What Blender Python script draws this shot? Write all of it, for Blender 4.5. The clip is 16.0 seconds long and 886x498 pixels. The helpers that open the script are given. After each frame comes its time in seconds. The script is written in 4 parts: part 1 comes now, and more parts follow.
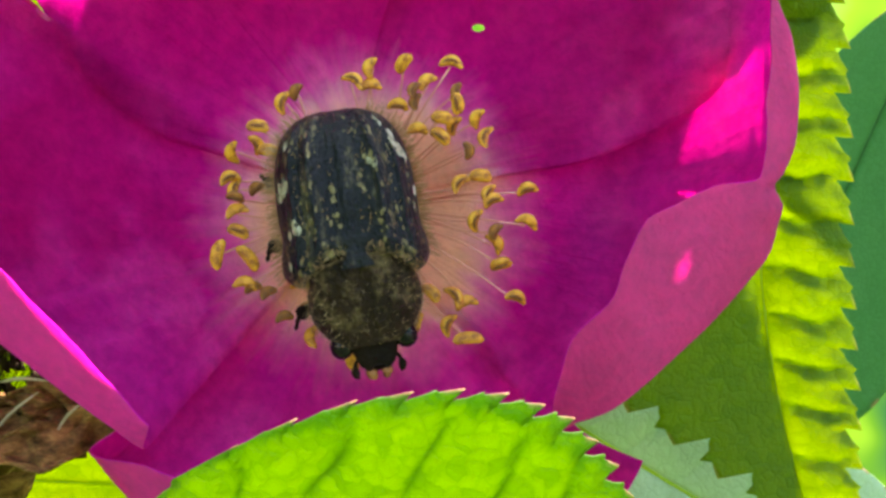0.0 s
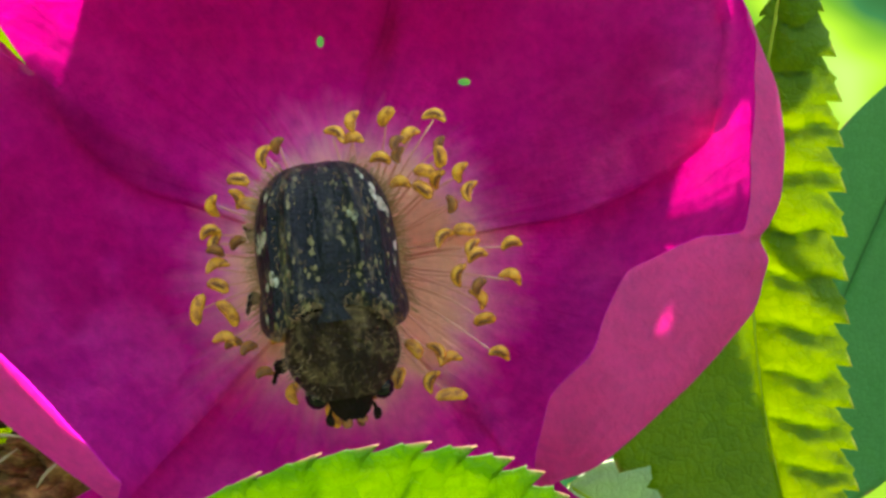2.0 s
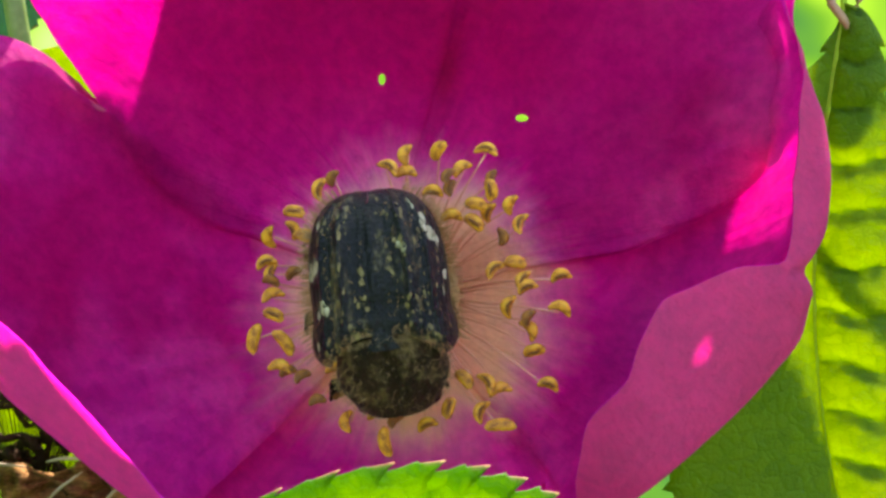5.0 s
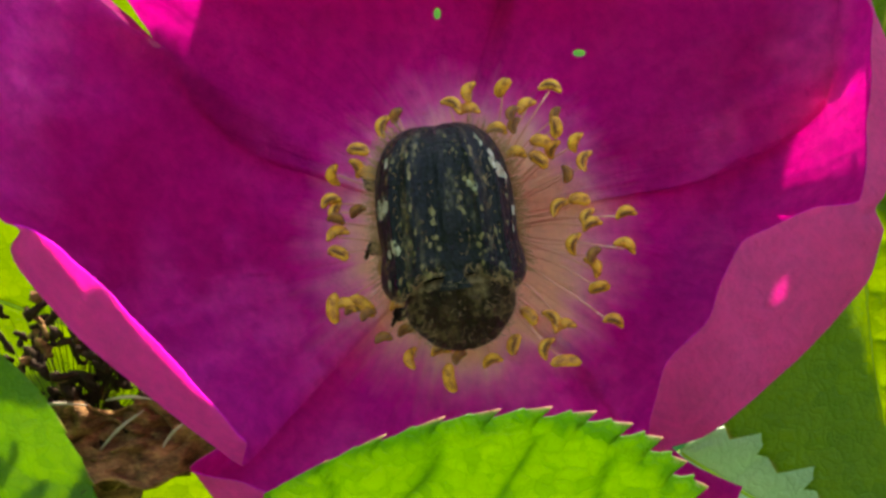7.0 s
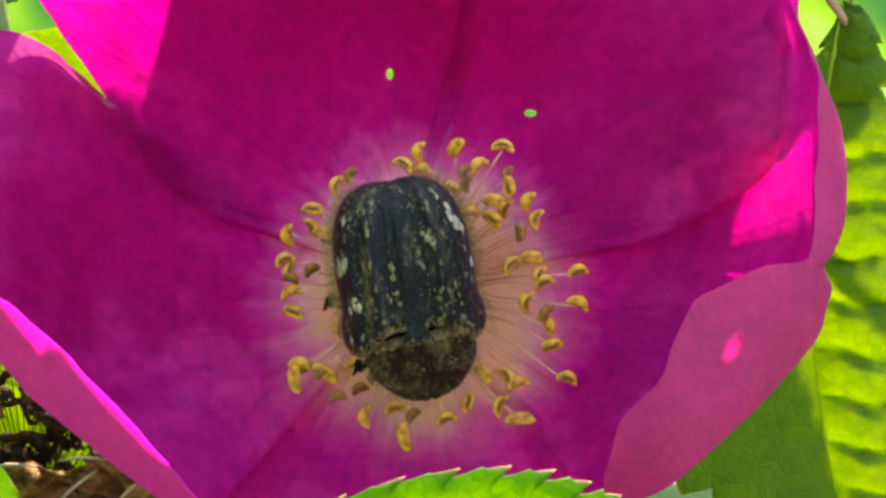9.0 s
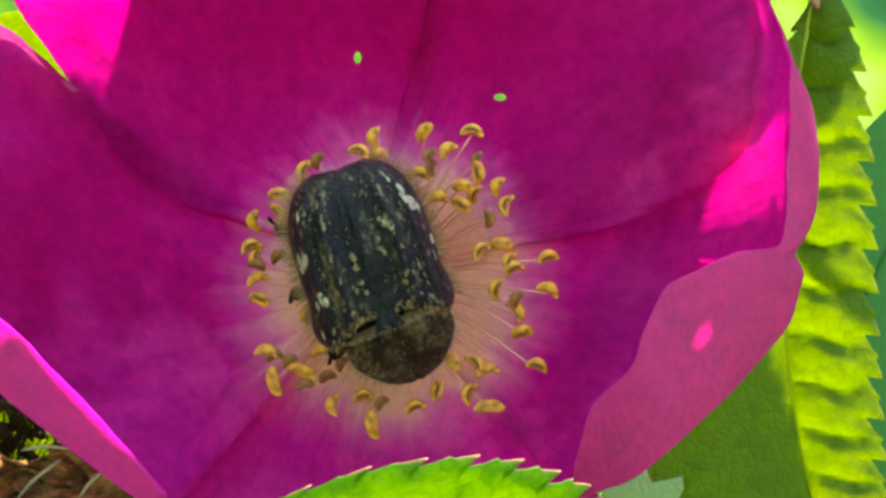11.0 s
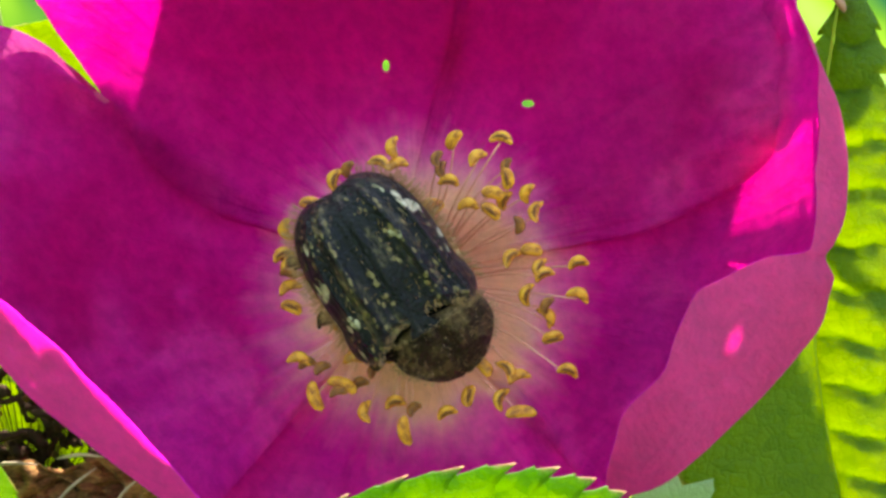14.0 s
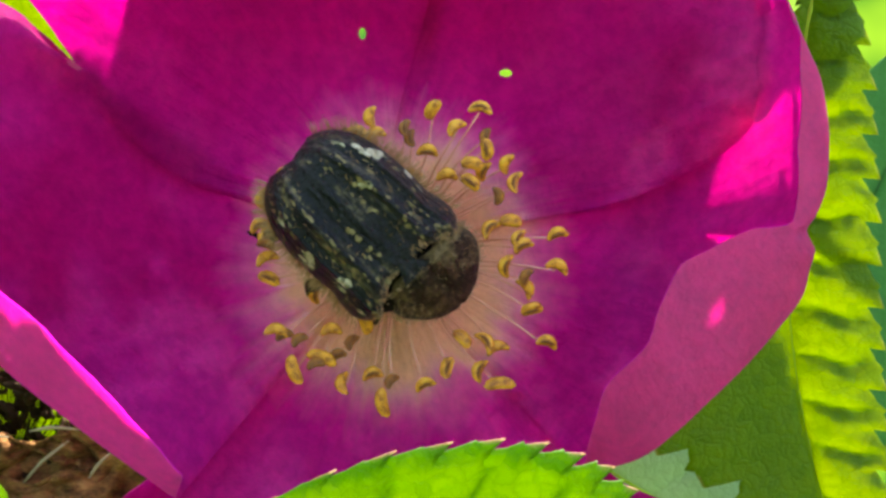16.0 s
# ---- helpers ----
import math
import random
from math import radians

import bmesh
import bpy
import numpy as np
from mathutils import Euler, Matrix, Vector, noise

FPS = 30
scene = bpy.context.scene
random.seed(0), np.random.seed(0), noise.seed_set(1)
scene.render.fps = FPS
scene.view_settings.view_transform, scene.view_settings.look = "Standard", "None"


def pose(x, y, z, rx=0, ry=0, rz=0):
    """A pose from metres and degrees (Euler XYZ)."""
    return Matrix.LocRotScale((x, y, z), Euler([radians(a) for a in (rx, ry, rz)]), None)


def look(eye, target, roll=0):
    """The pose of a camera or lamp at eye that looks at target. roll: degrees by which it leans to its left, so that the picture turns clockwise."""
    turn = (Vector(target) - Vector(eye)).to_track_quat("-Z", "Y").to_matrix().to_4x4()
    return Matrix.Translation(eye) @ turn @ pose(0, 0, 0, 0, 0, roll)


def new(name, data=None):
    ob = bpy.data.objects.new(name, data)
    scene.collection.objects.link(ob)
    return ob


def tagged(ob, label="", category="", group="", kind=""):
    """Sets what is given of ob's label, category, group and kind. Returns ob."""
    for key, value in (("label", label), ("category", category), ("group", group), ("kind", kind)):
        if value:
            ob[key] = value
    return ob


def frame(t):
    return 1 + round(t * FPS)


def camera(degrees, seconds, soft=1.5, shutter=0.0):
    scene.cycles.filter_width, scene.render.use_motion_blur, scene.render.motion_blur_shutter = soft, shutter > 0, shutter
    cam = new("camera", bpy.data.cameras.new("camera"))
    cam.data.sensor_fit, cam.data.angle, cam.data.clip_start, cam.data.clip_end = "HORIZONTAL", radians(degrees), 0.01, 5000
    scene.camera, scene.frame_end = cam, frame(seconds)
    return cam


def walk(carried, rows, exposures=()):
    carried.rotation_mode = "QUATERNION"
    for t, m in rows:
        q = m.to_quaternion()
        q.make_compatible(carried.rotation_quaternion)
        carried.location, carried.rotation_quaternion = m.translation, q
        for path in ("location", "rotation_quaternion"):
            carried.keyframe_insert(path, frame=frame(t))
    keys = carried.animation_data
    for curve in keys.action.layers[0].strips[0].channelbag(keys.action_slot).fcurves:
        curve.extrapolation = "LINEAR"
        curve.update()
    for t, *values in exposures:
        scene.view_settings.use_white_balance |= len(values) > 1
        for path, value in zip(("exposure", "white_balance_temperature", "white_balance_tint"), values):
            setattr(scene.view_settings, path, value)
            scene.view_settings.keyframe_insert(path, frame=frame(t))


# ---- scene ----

MM = 0.001
FLOWER = (0.0, 0.0, 1.0)          # heart of the rose, one metre above the ground

# ---- camera: hand-held, about 75 mm from the flower (seconds, mm, mm, mm, degrees of turn, tilt, roll) ----
cam = camera(30.0, 16.0, soft=3.0)
PATH = [
    (0.0, -1.28, -74.14, -0.06, -4.001, -1.605, 0.018),
    (0.5, -1.38, -74.24, -0.20, -4.147, -1.168, -0.186),
    (1.0, -1.28, -73.71, -0.33, -3.683, -1.502, 0.201),
    (1.5, -1.14, -73.25, -0.32, -3.217, -1.138, -0.125),
    (2.0, 1.12, -73.30, -0.85, -2.789, 0.885, 0.002),
    (2.5, 1.93, -73.91, 0.93, -1.413, 1.328, -0.492),
    (3.0, 3.09, -74.56, -0.96, 2.143, 1.684, 0.074),
    (3.5, 3.03, -74.61, -0.46, 1.238, 1.902, 0.180),
    (4.0, 9.34, -75.28, -0.91, 1.477, 2.062, -0.288),
    (4.5, 3.19, -75.00, -0.53, 3.914, 1.556, 0.643),
    (5.0, 6.07, -74.36, -2.24, 2.791, 3.019, 0.613),
    (5.2, 4.38, -74.82, -1.71, 4.225, 1.944, 0.356),
    (6.2, 1.95, -74.75, -1.00, 1.95, 0.75, 0.25),
    (7.3, -0.56, -74.58, -0.33, -0.175, -0.478, 0.139),
    (7.5, -0.91, -74.43, 0.28, -0.761, -0.333, 0.027),
    (8.0, -1.28, -74.34, 0.31, -1.341, 1.161, 0.079),
    (8.5, -1.99, -74.29, 1.40, -1.395, 1.069, 0.363),
    (9.0, -0.64, -75.17, -0.49, -1.673, 1.545, 0.047),
    (9.2, -1.83, -74.87, 0.68, -3.053, 0.791, 0.239),
    (11.3, -0.29, -74.25, -0.48, -2.557, 1.161, -0.044),
    (11.5, -1.36, -74.28, 0.06, -2.991, 2.057, 0.073),
    (12.0, -1.39, -74.65, -0.09, -1.947, 1.524, -0.011),
    (12.5, -2.07, -74.67, 0.03, -1.797, 0.891, -0.129),
    (13.0, -1.87, -74.69, -0.23, -1.562, 0.756, -0.120),
    (13.5, -0.70, -74.44, -1.05, -1.666, 1.229, -0.054),
    (14.0, -0.94, -74.70, 0.08, -1.947, 0.879, -0.543),
    (14.5, -2.27, -74.47, 0.77, -2.642, 0.491, -0.173),
    (15.0, -2.86, -74.39, 0.72, -2.181, -0.183, -0.124),
    (15.5, -2.88, -74.45, 0.26, -2.903, -0.587, -0.311),
    (16.0, -2.45, -74.05, 0.55, -3.848, -0.487, -0.436),
]

EXPOSURE = [(0.0, 2.29), (0.5, 2.37), (1.0, 2.03), (1.5, 1.91), (2.0, 2.09), (2.5, 2.27), (3.0, 2.12), (3.5, 2.1), (4.0, 2.21), (5.2, 2.11), (7.3, 1.79), (7.5, 1.83), (8.0, 2.13), (8.5, 2.23), (9.0, 2.22), (11.3, 2.27), (12.5, 2.31), (15.0, 2.31), (16.0, 2.13)]


def eye_pose(x, y, z, turn, tilt, roll):
    return (pose(x * MM, y * MM, FLOWER[2] + z * MM, 0, 0, turn) @ pose(0, 0, 0, 90 + tilt) @ pose(0, 0, 0, 0, 0, roll))


walk(cam, [(r[0], eye_pose(*r[1:])) for r in PATH], exposures=[(t, e, 7500.0, 10.0) for t, e in EXPOSURE])

# ---- light: clear day, sun high behind the flower ----
SUN = Vector((0.20, 0.42, 0.88)).normalized()
world = bpy.data.worlds.new("world")
scene.world = world
world.use_nodes = True
sky = world.node_tree.nodes.new("ShaderNodeTexSky")
sky.sky_type = "NISHITA"
sky.sun_disc = False
sky.sun_elevation = math.asin(SUN.z)
sky.sun_rotation = math.atan2(SUN.x, SUN.y)
back = world.node_tree.nodes["Background"]
back.inputs["Strength"].default_value = 0.15
world.node_tree.links.new(sky.outputs["Color"], back.inputs["Color"])
sun = new("sun", bpy.data.lights.new("sun", "SUN"))
sun.data.energy, sun.data.angle, sun.data.color = 5.0, radians(0.5), (1.0, 0.95, 0.86)
sun.matrix_world = look(SUN * 5 + Vector(FLOWER), FLOWER)


# ---- materials ----
def material(name):
    m = bpy.data.materials.new(name)
    m.use_nodes = True
    nt = m.node_tree
    return m, nt, nt.nodes["Principled BSDF"], nt.nodes["Material Output"]


def node(nt, kind, inputs=(), operation="", data_type="", blend_type="", feature="", attribute_name="", use_clamp=False):
    n = nt.nodes.new(kind)
    if operation:
        n.operation = operation
        if use_clamp:
            n.use_clamp = True
    if data_type:
        n.data_type, n.blend_type = data_type, blend_type
    if feature:
        n.feature = feature
    if attribute_name:
        n.attribute_name = attribute_name
    for key, value in dict(inputs).items():
        if isinstance(value, bpy.types.NodeSocket):
            nt.links.new(value, n.inputs[key])
        else:
            n.inputs[key].default_value = value
    return n


def ramp(nt, fac, stops):
    n = node(nt, "ShaderNodeValToRGB", {"Fac": fac})
    while len(n.color_ramp.elements) < len(stops):
        n.color_ramp.elements.new(0.5)
    for e, (p, c) in zip(n.color_ramp.elements, stops):
        e.position, e.color = p, (*c, 1)
    return n.outputs["Color"]


def place(nt, scale=(1, 1, 1)):
    """Object coordinates in millimetres."""
    tc = node(nt, "ShaderNodeTexCoord")
    return node(nt, "ShaderNodeMapping", {"Vector": tc.outputs["Object"], "Scale": [1000 * k for k in scale]}).outputs["Vector"]


def noise_tex(nt, vec, scale, detail=3.0, rough=0.55):
    return node(nt, "ShaderNodeTexNoise", {"Vector": vec, "Scale": scale, "Detail": detail, "Roughness": rough})


def mixed(nt, fac, a, b, blend="MIX"):
    n = node(nt, "ShaderNodeMix", data_type="RGBA", blend_type=blend)
    for sock, v in ((n.inputs[0], fac), (n.inputs[6], a), (n.inputs[7], b)):
        if isinstance(v, bpy.types.NodeSocket):
            nt.links.new(v, sock)
        else:
            sock.default_value = (*v, 1) if isinstance(v, tuple) else v
    return n.outputs[2]


def maths(nt, op, a, b=0.0, clamp=False):
    n = node(nt, "ShaderNodeMath", operation=op, use_clamp=clamp)
    for sock, v in zip(n.inputs, (a, b)):
        if isinstance(v, bpy.types.NodeSocket):
            nt.links.new(v, sock)
        else:
            sock.default_value = v
    return n.outputs[0]


def sheet_shader(nt, bsdf, out, front, through_colour, share, bump):
    """Thin living tissue: a glossy skin that also lets light through."""
    tr = node(nt, "ShaderNodeBsdfTranslucent", {"Color": through_colour, "Normal": bump})
    nt.links.new(front, bsdf.inputs["Base Color"])
    nt.links.new(bump, bsdf.inputs["Normal"])
    mix = node(nt, "ShaderNodeMixShader", {0: share, 1: bsdf.outputs[0], 2: tr.outputs[0]})
    nt.links.new(mix.outputs[0], out.inputs["Surface"])


def petal_material(name, tint, haze, through_low):
    m, nt, bsdf, out = material(name)
    vec = place(nt)
    attr = node(nt, "ShaderNodeAttribute", attribute_name="along")
    across = node(nt, "ShaderNodeAttribute", attribute_name="across")
    # streaks run along the petal
    co = node(nt, "ShaderNodeCombineXYZ", {"X": maths(nt, "MULTIPLY", across.outputs["Fac"], 26.0), "Y": maths(nt, "MULTIPLY", attr.outputs["Fac"], 2.2), "Z": 0.0}).outputs[0]
    streak = noise_tex(nt, co, 1.0, 4.0, 0.6)
    blotch = noise_tex(nt, vec, 0.28, 4.0, 0.6)
    fine = noise_tex(nt, vec, 3.5, 3.0, 0.6)
    # pale claw near the heart
    soft = noise_tex(nt, vec, 0.45, 2.0, 0.5)
    rays = noise_tex(nt, node(nt, "ShaderNodeCombineXYZ", {"X": maths(nt, "MULTIPLY", across.outputs["Fac"], 11.0), "Y": maths(nt, "MULTIPLY", attr.outputs["Fac"], 3.0), "Z": 4.0}).outputs[0], 1.0, 3.0, 0.6)
    edge = maths(nt, "ADD", attr.outputs["Fac"], maths(nt, "MULTIPLY", maths(nt, "SUBTRACT", rays.outputs["Fac"], 0.5), 0.13))
    edge = maths(nt, "ADD", edge, maths(nt, "MULTIPLY", maths(nt, "SUBTRACT", streak.outputs["Fac"], 0.5), 0.07))
    edge = maths(nt, "ADD", edge, maths(nt, "MULTIPLY", maths(nt, "SUBTRACT", soft.outputs["Fac"], 0.5), 0.10))
    body = ramp(nt, blotch.outputs["Fac"], [(0.34, (0.52, 0.024, 0.38)), (0.50, (0.70, 0.038, 0.43)), (0.66, (0.88, 0.09, 0.53))])
    up = ramp(nt, maths(nt, "MULTIPLY", node(nt, "ShaderNodeSeparateXYZ", {0: vec}).outputs["Z"], 0.05), [(0.14, (0, 0, 0)), (0.52, (0.95, 0.95, 0.95))])
    side = node(nt, "ShaderNodeSeparateXYZ", {0: vec}).outputs["X"]
    up = maths(nt, "MULTIPLY", up, maths(nt, "ADD", maths(nt, "MULTIPLY", side, 0.16), 2.9, True), True)      # the left petal stays violet
    up = maths(nt, "MULTIPLY", up, maths(nt, "ADD", maths(nt, "MULTIPLY", side, -0.07), 1.35, True))
    body = mixed(nt, up, body, (0.42, 0.003, 0.045))          # redder towards the tips of the upper petals
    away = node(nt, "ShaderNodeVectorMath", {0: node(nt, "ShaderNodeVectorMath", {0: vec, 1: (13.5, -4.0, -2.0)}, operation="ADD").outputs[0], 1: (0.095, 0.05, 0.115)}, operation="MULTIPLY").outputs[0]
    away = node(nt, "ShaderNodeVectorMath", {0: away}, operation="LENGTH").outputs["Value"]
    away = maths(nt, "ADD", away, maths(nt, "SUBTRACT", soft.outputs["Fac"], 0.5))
    body = mixed(nt, ramp(nt, away, [(0.30, (0.9, 0.9, 0.9)), (1.05, (0, 0, 0))]), body, (0.22, 0.003, 0.085))     # shade near the overlap of two petals, painted as dark crimson
    dim = ramp(nt, streak.outputs["Fac"], [(0.36, (0.66, 0.66, 0.72)), (0.60, (1, 1, 1))])
    vein = mixed(nt, 0.75, mixed(nt, maths(nt, "MULTIPLY", fine.outputs["Fac"], 0.45), body, (0.30, 0.001, 0.20)), dim, "MULTIPLY")
    mottle = noise_tex(nt, vec, 1.1, 5.0, 0.7)
    broad = noise_tex(nt, vec, 0.10, 2.0, 0.5)
    vein = mixed(nt, 1.0, vein, ramp(nt, broad.outputs["Fac"], [(0.36, (0.66, 0.55, 0.60)), (0.54, (1, 1, 1))]), "MULTIPLY")
    vein = mixed(nt, 0.8, vein, ramp(nt, mottle.outputs["Fac"], [(0.36, (0.60, 0.5, 0.66)), (0.58, (1, 1, 1))]), "MULTIPLY")
    pale = ramp(nt, edge, [(0.23, (0.98, 0.74, 0.40)), (0.275, (0.95, 0.54, 0.66)), (0.33, (0.86, 0.22, 0.68)), (0.41, (0.70, 0.03, 0.54))])
    keep = ramp(nt, edge, [(0.27, (0, 0, 0)), (0.41, (1, 1, 1))])
    col = mixed(nt, haze, mixed(nt, keep, pale, vein), tint)
    thr = mixed(nt, keep, (0.92, 0.45, 0.50), mixed(nt, up, through_low, (0.94, 0.011, 0.62)))
    grain = noise_tex(nt, vec, 2.0, 5.0, 0.7)
    thr = mixed(nt, 0.8, thr, ramp(nt, grain.outputs["Fac"], [(0.36, (0.90, 0.88, 0.92)), (0.60, (1.08, 1.10, 1.08))]), "MULTIPLY")
    thr = mixed(nt, 0.6, thr, ramp(nt, mottle.outputs["Fac"], [(0.38, (0.92, 0.88, 0.94)), (0.58, (1.08, 1.10, 1.08))]), "MULTIPLY")
    h = maths(nt, "ADD", maths(nt, "MULTIPLY", streak.outputs["Fac"], 0.7), maths(nt, "MULTIPLY", grain.outputs["Fac"], 0.7))
    bump = node(nt, "ShaderNodeBump", {"Strength": 0.85, "Distance": 0.00028, "Height": h}).outputs[0]
    bsdf.inputs["Roughness"].default_value = 0.55
    bsdf.inputs["Specular IOR Level"].default_value = 0.04
    sheet_shader(nt, bsdf, out, col, thr, 0.66, bump)
    return m


def leaf_material(name, dark, light, thr, share=0.45, rim=True, tooth_shade=0.0, crinkle=1.0):
    m, nt, bsdf, out = material(name)
    vec = place(nt)
    edge = node(nt, "ShaderNodeAttribute", attribute_name="rim")
    warp = node(nt, "ShaderNodeVectorMath", {0: vec, 1: node(nt, "ShaderNodeVectorMath", {0: noise_tex(nt, vec, 1.2, 3.0).outputs["Color"], 1: (0.9, 0.9, 0.9)}, operation="MULTIPLY").outputs[0]}, operation="ADD").outputs[0]
    veins = node(nt, "ShaderNodeTexVoronoi", {"Vector": warp, "Scale": 1.5}, feature="DISTANCE_TO_EDGE")
    small = node(nt, "ShaderNodeTexVoronoi", {"Vector": vec, "Scale": 4.0}, feature="DISTANCE_TO_EDGE")
    n1 = noise_tex(nt, vec, 0.35, 4.0)
    n2 = noise_tex(nt, vec, 5.0, 3.0)
    base = ramp(nt, n1.outputs["Fac"], [(0.3, dark), (0.7, light)])
    side = node(nt, "ShaderNodeAttribute", attribute_name="vein")
    net = ramp(nt, veins.outputs["Distance"], [(0.0, (0.80, 0.87, 0.74)), (0.12, (1, 1, 1))])
    # side veins, with the shade of their creases painted in
    vein_shade = ramp(nt, side.outputs["Fac"], [(0.0, (0.28, 0.40, 0.25)), (0.25, (0.62, 0.74, 0.6)), (0.60, (1, 1, 1))])
    net = mixed(nt, 1.0, net, vein_shade, "MULTIPLY")
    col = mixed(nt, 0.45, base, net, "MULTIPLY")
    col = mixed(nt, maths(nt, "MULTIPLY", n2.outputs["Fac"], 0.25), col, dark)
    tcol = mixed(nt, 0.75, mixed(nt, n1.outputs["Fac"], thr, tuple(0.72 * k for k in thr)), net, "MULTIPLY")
    cells = node(nt, "ShaderNodeTexVoronoi", {"Vector": warp, "Scale": 1.5}).outputs["Color"]
    patch = node(nt, "ShaderNodeSeparateXYZ", {0: cells}).outputs["X"]
    tcol = mixed(nt, min(1.0, 0.45 * crinkle), tcol, ramp(nt, patch, [(0.0, (0.62, 0.74, 0.5)), (0.5, (0.92, 0.95, 0.8)), (1.0, (1.0, 1.0, 1.0))]), "MULTIPLY")
    # teeth dimmed in the transmitted colour, as if bent out of the sun
    if tooth_shade:
        near = maths(nt, "ADD", edge.outputs["Fac"], maths(nt, "MULTIPLY", maths(nt, "SUBTRACT", patch, 0.5), 0.14))
        tcol = mixed(nt, tooth_shade, tcol, ramp(nt, near, [(0.84, (1, 1, 1)), (0.96, (0.40, 0.60, 0.7))]), "MULTIPLY")
    if rim:
        tip = ramp(nt, edge.outputs["Fac"], [(0.97, (0, 0, 0)), (1.0, (1, 1, 1))])
        col = mixed(nt, tip, col, (0.42, 0.20, 0.12))
    h = maths(nt, "ADD", maths(nt, "MULTIPLY", maths(nt, "MINIMUM", veins.outputs["Distance"], 0.25), 2.0), maths(nt, "MULTIPLY", maths(nt, "MINIMUM", small.outputs["Distance"], 0.2), 0.8))
    bump = node(nt, "ShaderNodeBump", {"Strength": 0.4 * crinkle, "Distance": 0.00016 * crinkle, "Height": h}).outputs[0]
    bsdf.inputs["Roughness"].default_value = 0.45
    bsdf.inputs["Specular IOR Level"].default_value = 0.25
    sheet_shader(nt, bsdf, out, col, tcol, share, bump)
    return m


def solid_material(name, stops, scale, rough=0.5, bump=0.3, depth=0.0001, stretch=(1, 1, 1), metal=0.0, spec=0.5, sub=0.0):
    m, nt, bsdf, out = material(name)
    vec = place(nt, stretch)
    n1 = noise_tex(nt, vec, scale, 4.0, 0.6)
    n2 = noise_tex(nt, vec, scale * 6, 3.0, 0.6)
    f = maths(nt, "ADD", maths(nt, "MULTIPLY", n1.outputs["Fac"], 0.7), maths(nt, "MULTIPLY", n2.outputs["Fac"], 0.3))
    nt.links.new(ramp(nt, f, stops), bsdf.inputs["Base Color"])
    nt.links.new(node(nt, "ShaderNodeBump", {"Strength": bump, "Distance": depth, "Height": f}).outputs[0], bsdf.inputs["Normal"])
    bsdf.inputs["Roughness"].default_value = rough
    bsdf.inputs["Metallic"].default_value = metal
    bsdf.inputs["Specular IOR Level"].default_value = spec
    return m


def shell_material(name, base, dust, lo, hi, coat, spec=0.3, dull=0.08, stretch=0.35, relief=0.00014):
    """Beetle shell: dark skin with dusty scales, wrinkles along the body and fine pits."""
    m, nt, bsdf, out = material(name)
    vec = place(nt)
    long_vec = place(nt, (1.3, 1.0, stretch))
    n1 = noise_tex(nt, long_vec, 1.1, 5.0, 0.65)
    n2 = noise_tex(nt, vec, 3.6, 5.0, 0.75)
    n3 = noise_tex(nt, vec, 0.5, 2.0)
    wrinkle = noise_tex(nt, place(nt, (1.0, 1.0, 0.22)), 2.6, 3.0, 0.6)
    f = maths(nt, "ADD", maths(nt, "MULTIPLY", n1.outputs["Fac"], 0.6), maths(nt, "MULTIPLY", n2.outputs["Fac"], 0.4))
    f = maths(nt, "ADD", f, maths(nt, "MULTIPLY", node(nt, "ShaderNodeAttribute", attribute_name="dust").outputs["Fac"], 0.09))
    mask = ramp(nt, f, [(lo, (0, 0, 0)), (hi, (1, 1, 1))])
    dark = ramp(nt, n3.outputs["Fac"], [(0.35, base[0]), (0.65, base[1])])
    nt.links.new(mixed(nt, mask, dark, dust), bsdf.inputs["Base Color"])
    pits = node(nt, "ShaderNodeTexVoronoi", {"Vector": vec, "Scale": 5.0})
    h = maths(nt, "ADD", maths(nt, "MULTIPLY", pits.outputs["Distance"], 0.5), maths(nt, "MULTIPLY", n2.outputs["Fac"], 0.8))
    h = maths(nt, "ADD", h, maths(nt, "MULTIPLY", wrinkle.outputs["Fac"], 1.6))
    nt.links.new(node(nt, "ShaderNodeBump", {"Strength": 0.8, "Distance": relief, "Height": h}).outputs[0], bsdf.inputs["Normal"])
    nt.links.new(maths(nt, "ADD", maths(nt, "MULTIPLY", f, 0.34), dull), bsdf.inputs["Roughness"])
    bsdf.inputs["Specular IOR Level"].default_value = spec
    bsdf.inputs["Coat Weight"].default_value = coat
    bsdf.inputs["Coat Roughness"].default_value = 0.3
    return m


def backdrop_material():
    m, nt, bsdf, out = material("far_foliage_glow")
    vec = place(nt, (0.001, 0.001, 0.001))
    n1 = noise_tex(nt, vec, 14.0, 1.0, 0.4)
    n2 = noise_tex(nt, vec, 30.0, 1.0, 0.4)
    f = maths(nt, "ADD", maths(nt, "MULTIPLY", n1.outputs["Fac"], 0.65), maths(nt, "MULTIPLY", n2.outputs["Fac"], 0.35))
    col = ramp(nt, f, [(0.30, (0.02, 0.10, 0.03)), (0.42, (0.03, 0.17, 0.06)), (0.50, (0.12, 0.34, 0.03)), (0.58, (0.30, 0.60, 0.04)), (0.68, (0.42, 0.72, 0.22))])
    # emission stands in for the sunlight on this foliage
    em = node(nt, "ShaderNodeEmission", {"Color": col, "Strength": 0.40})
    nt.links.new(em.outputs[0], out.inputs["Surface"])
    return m


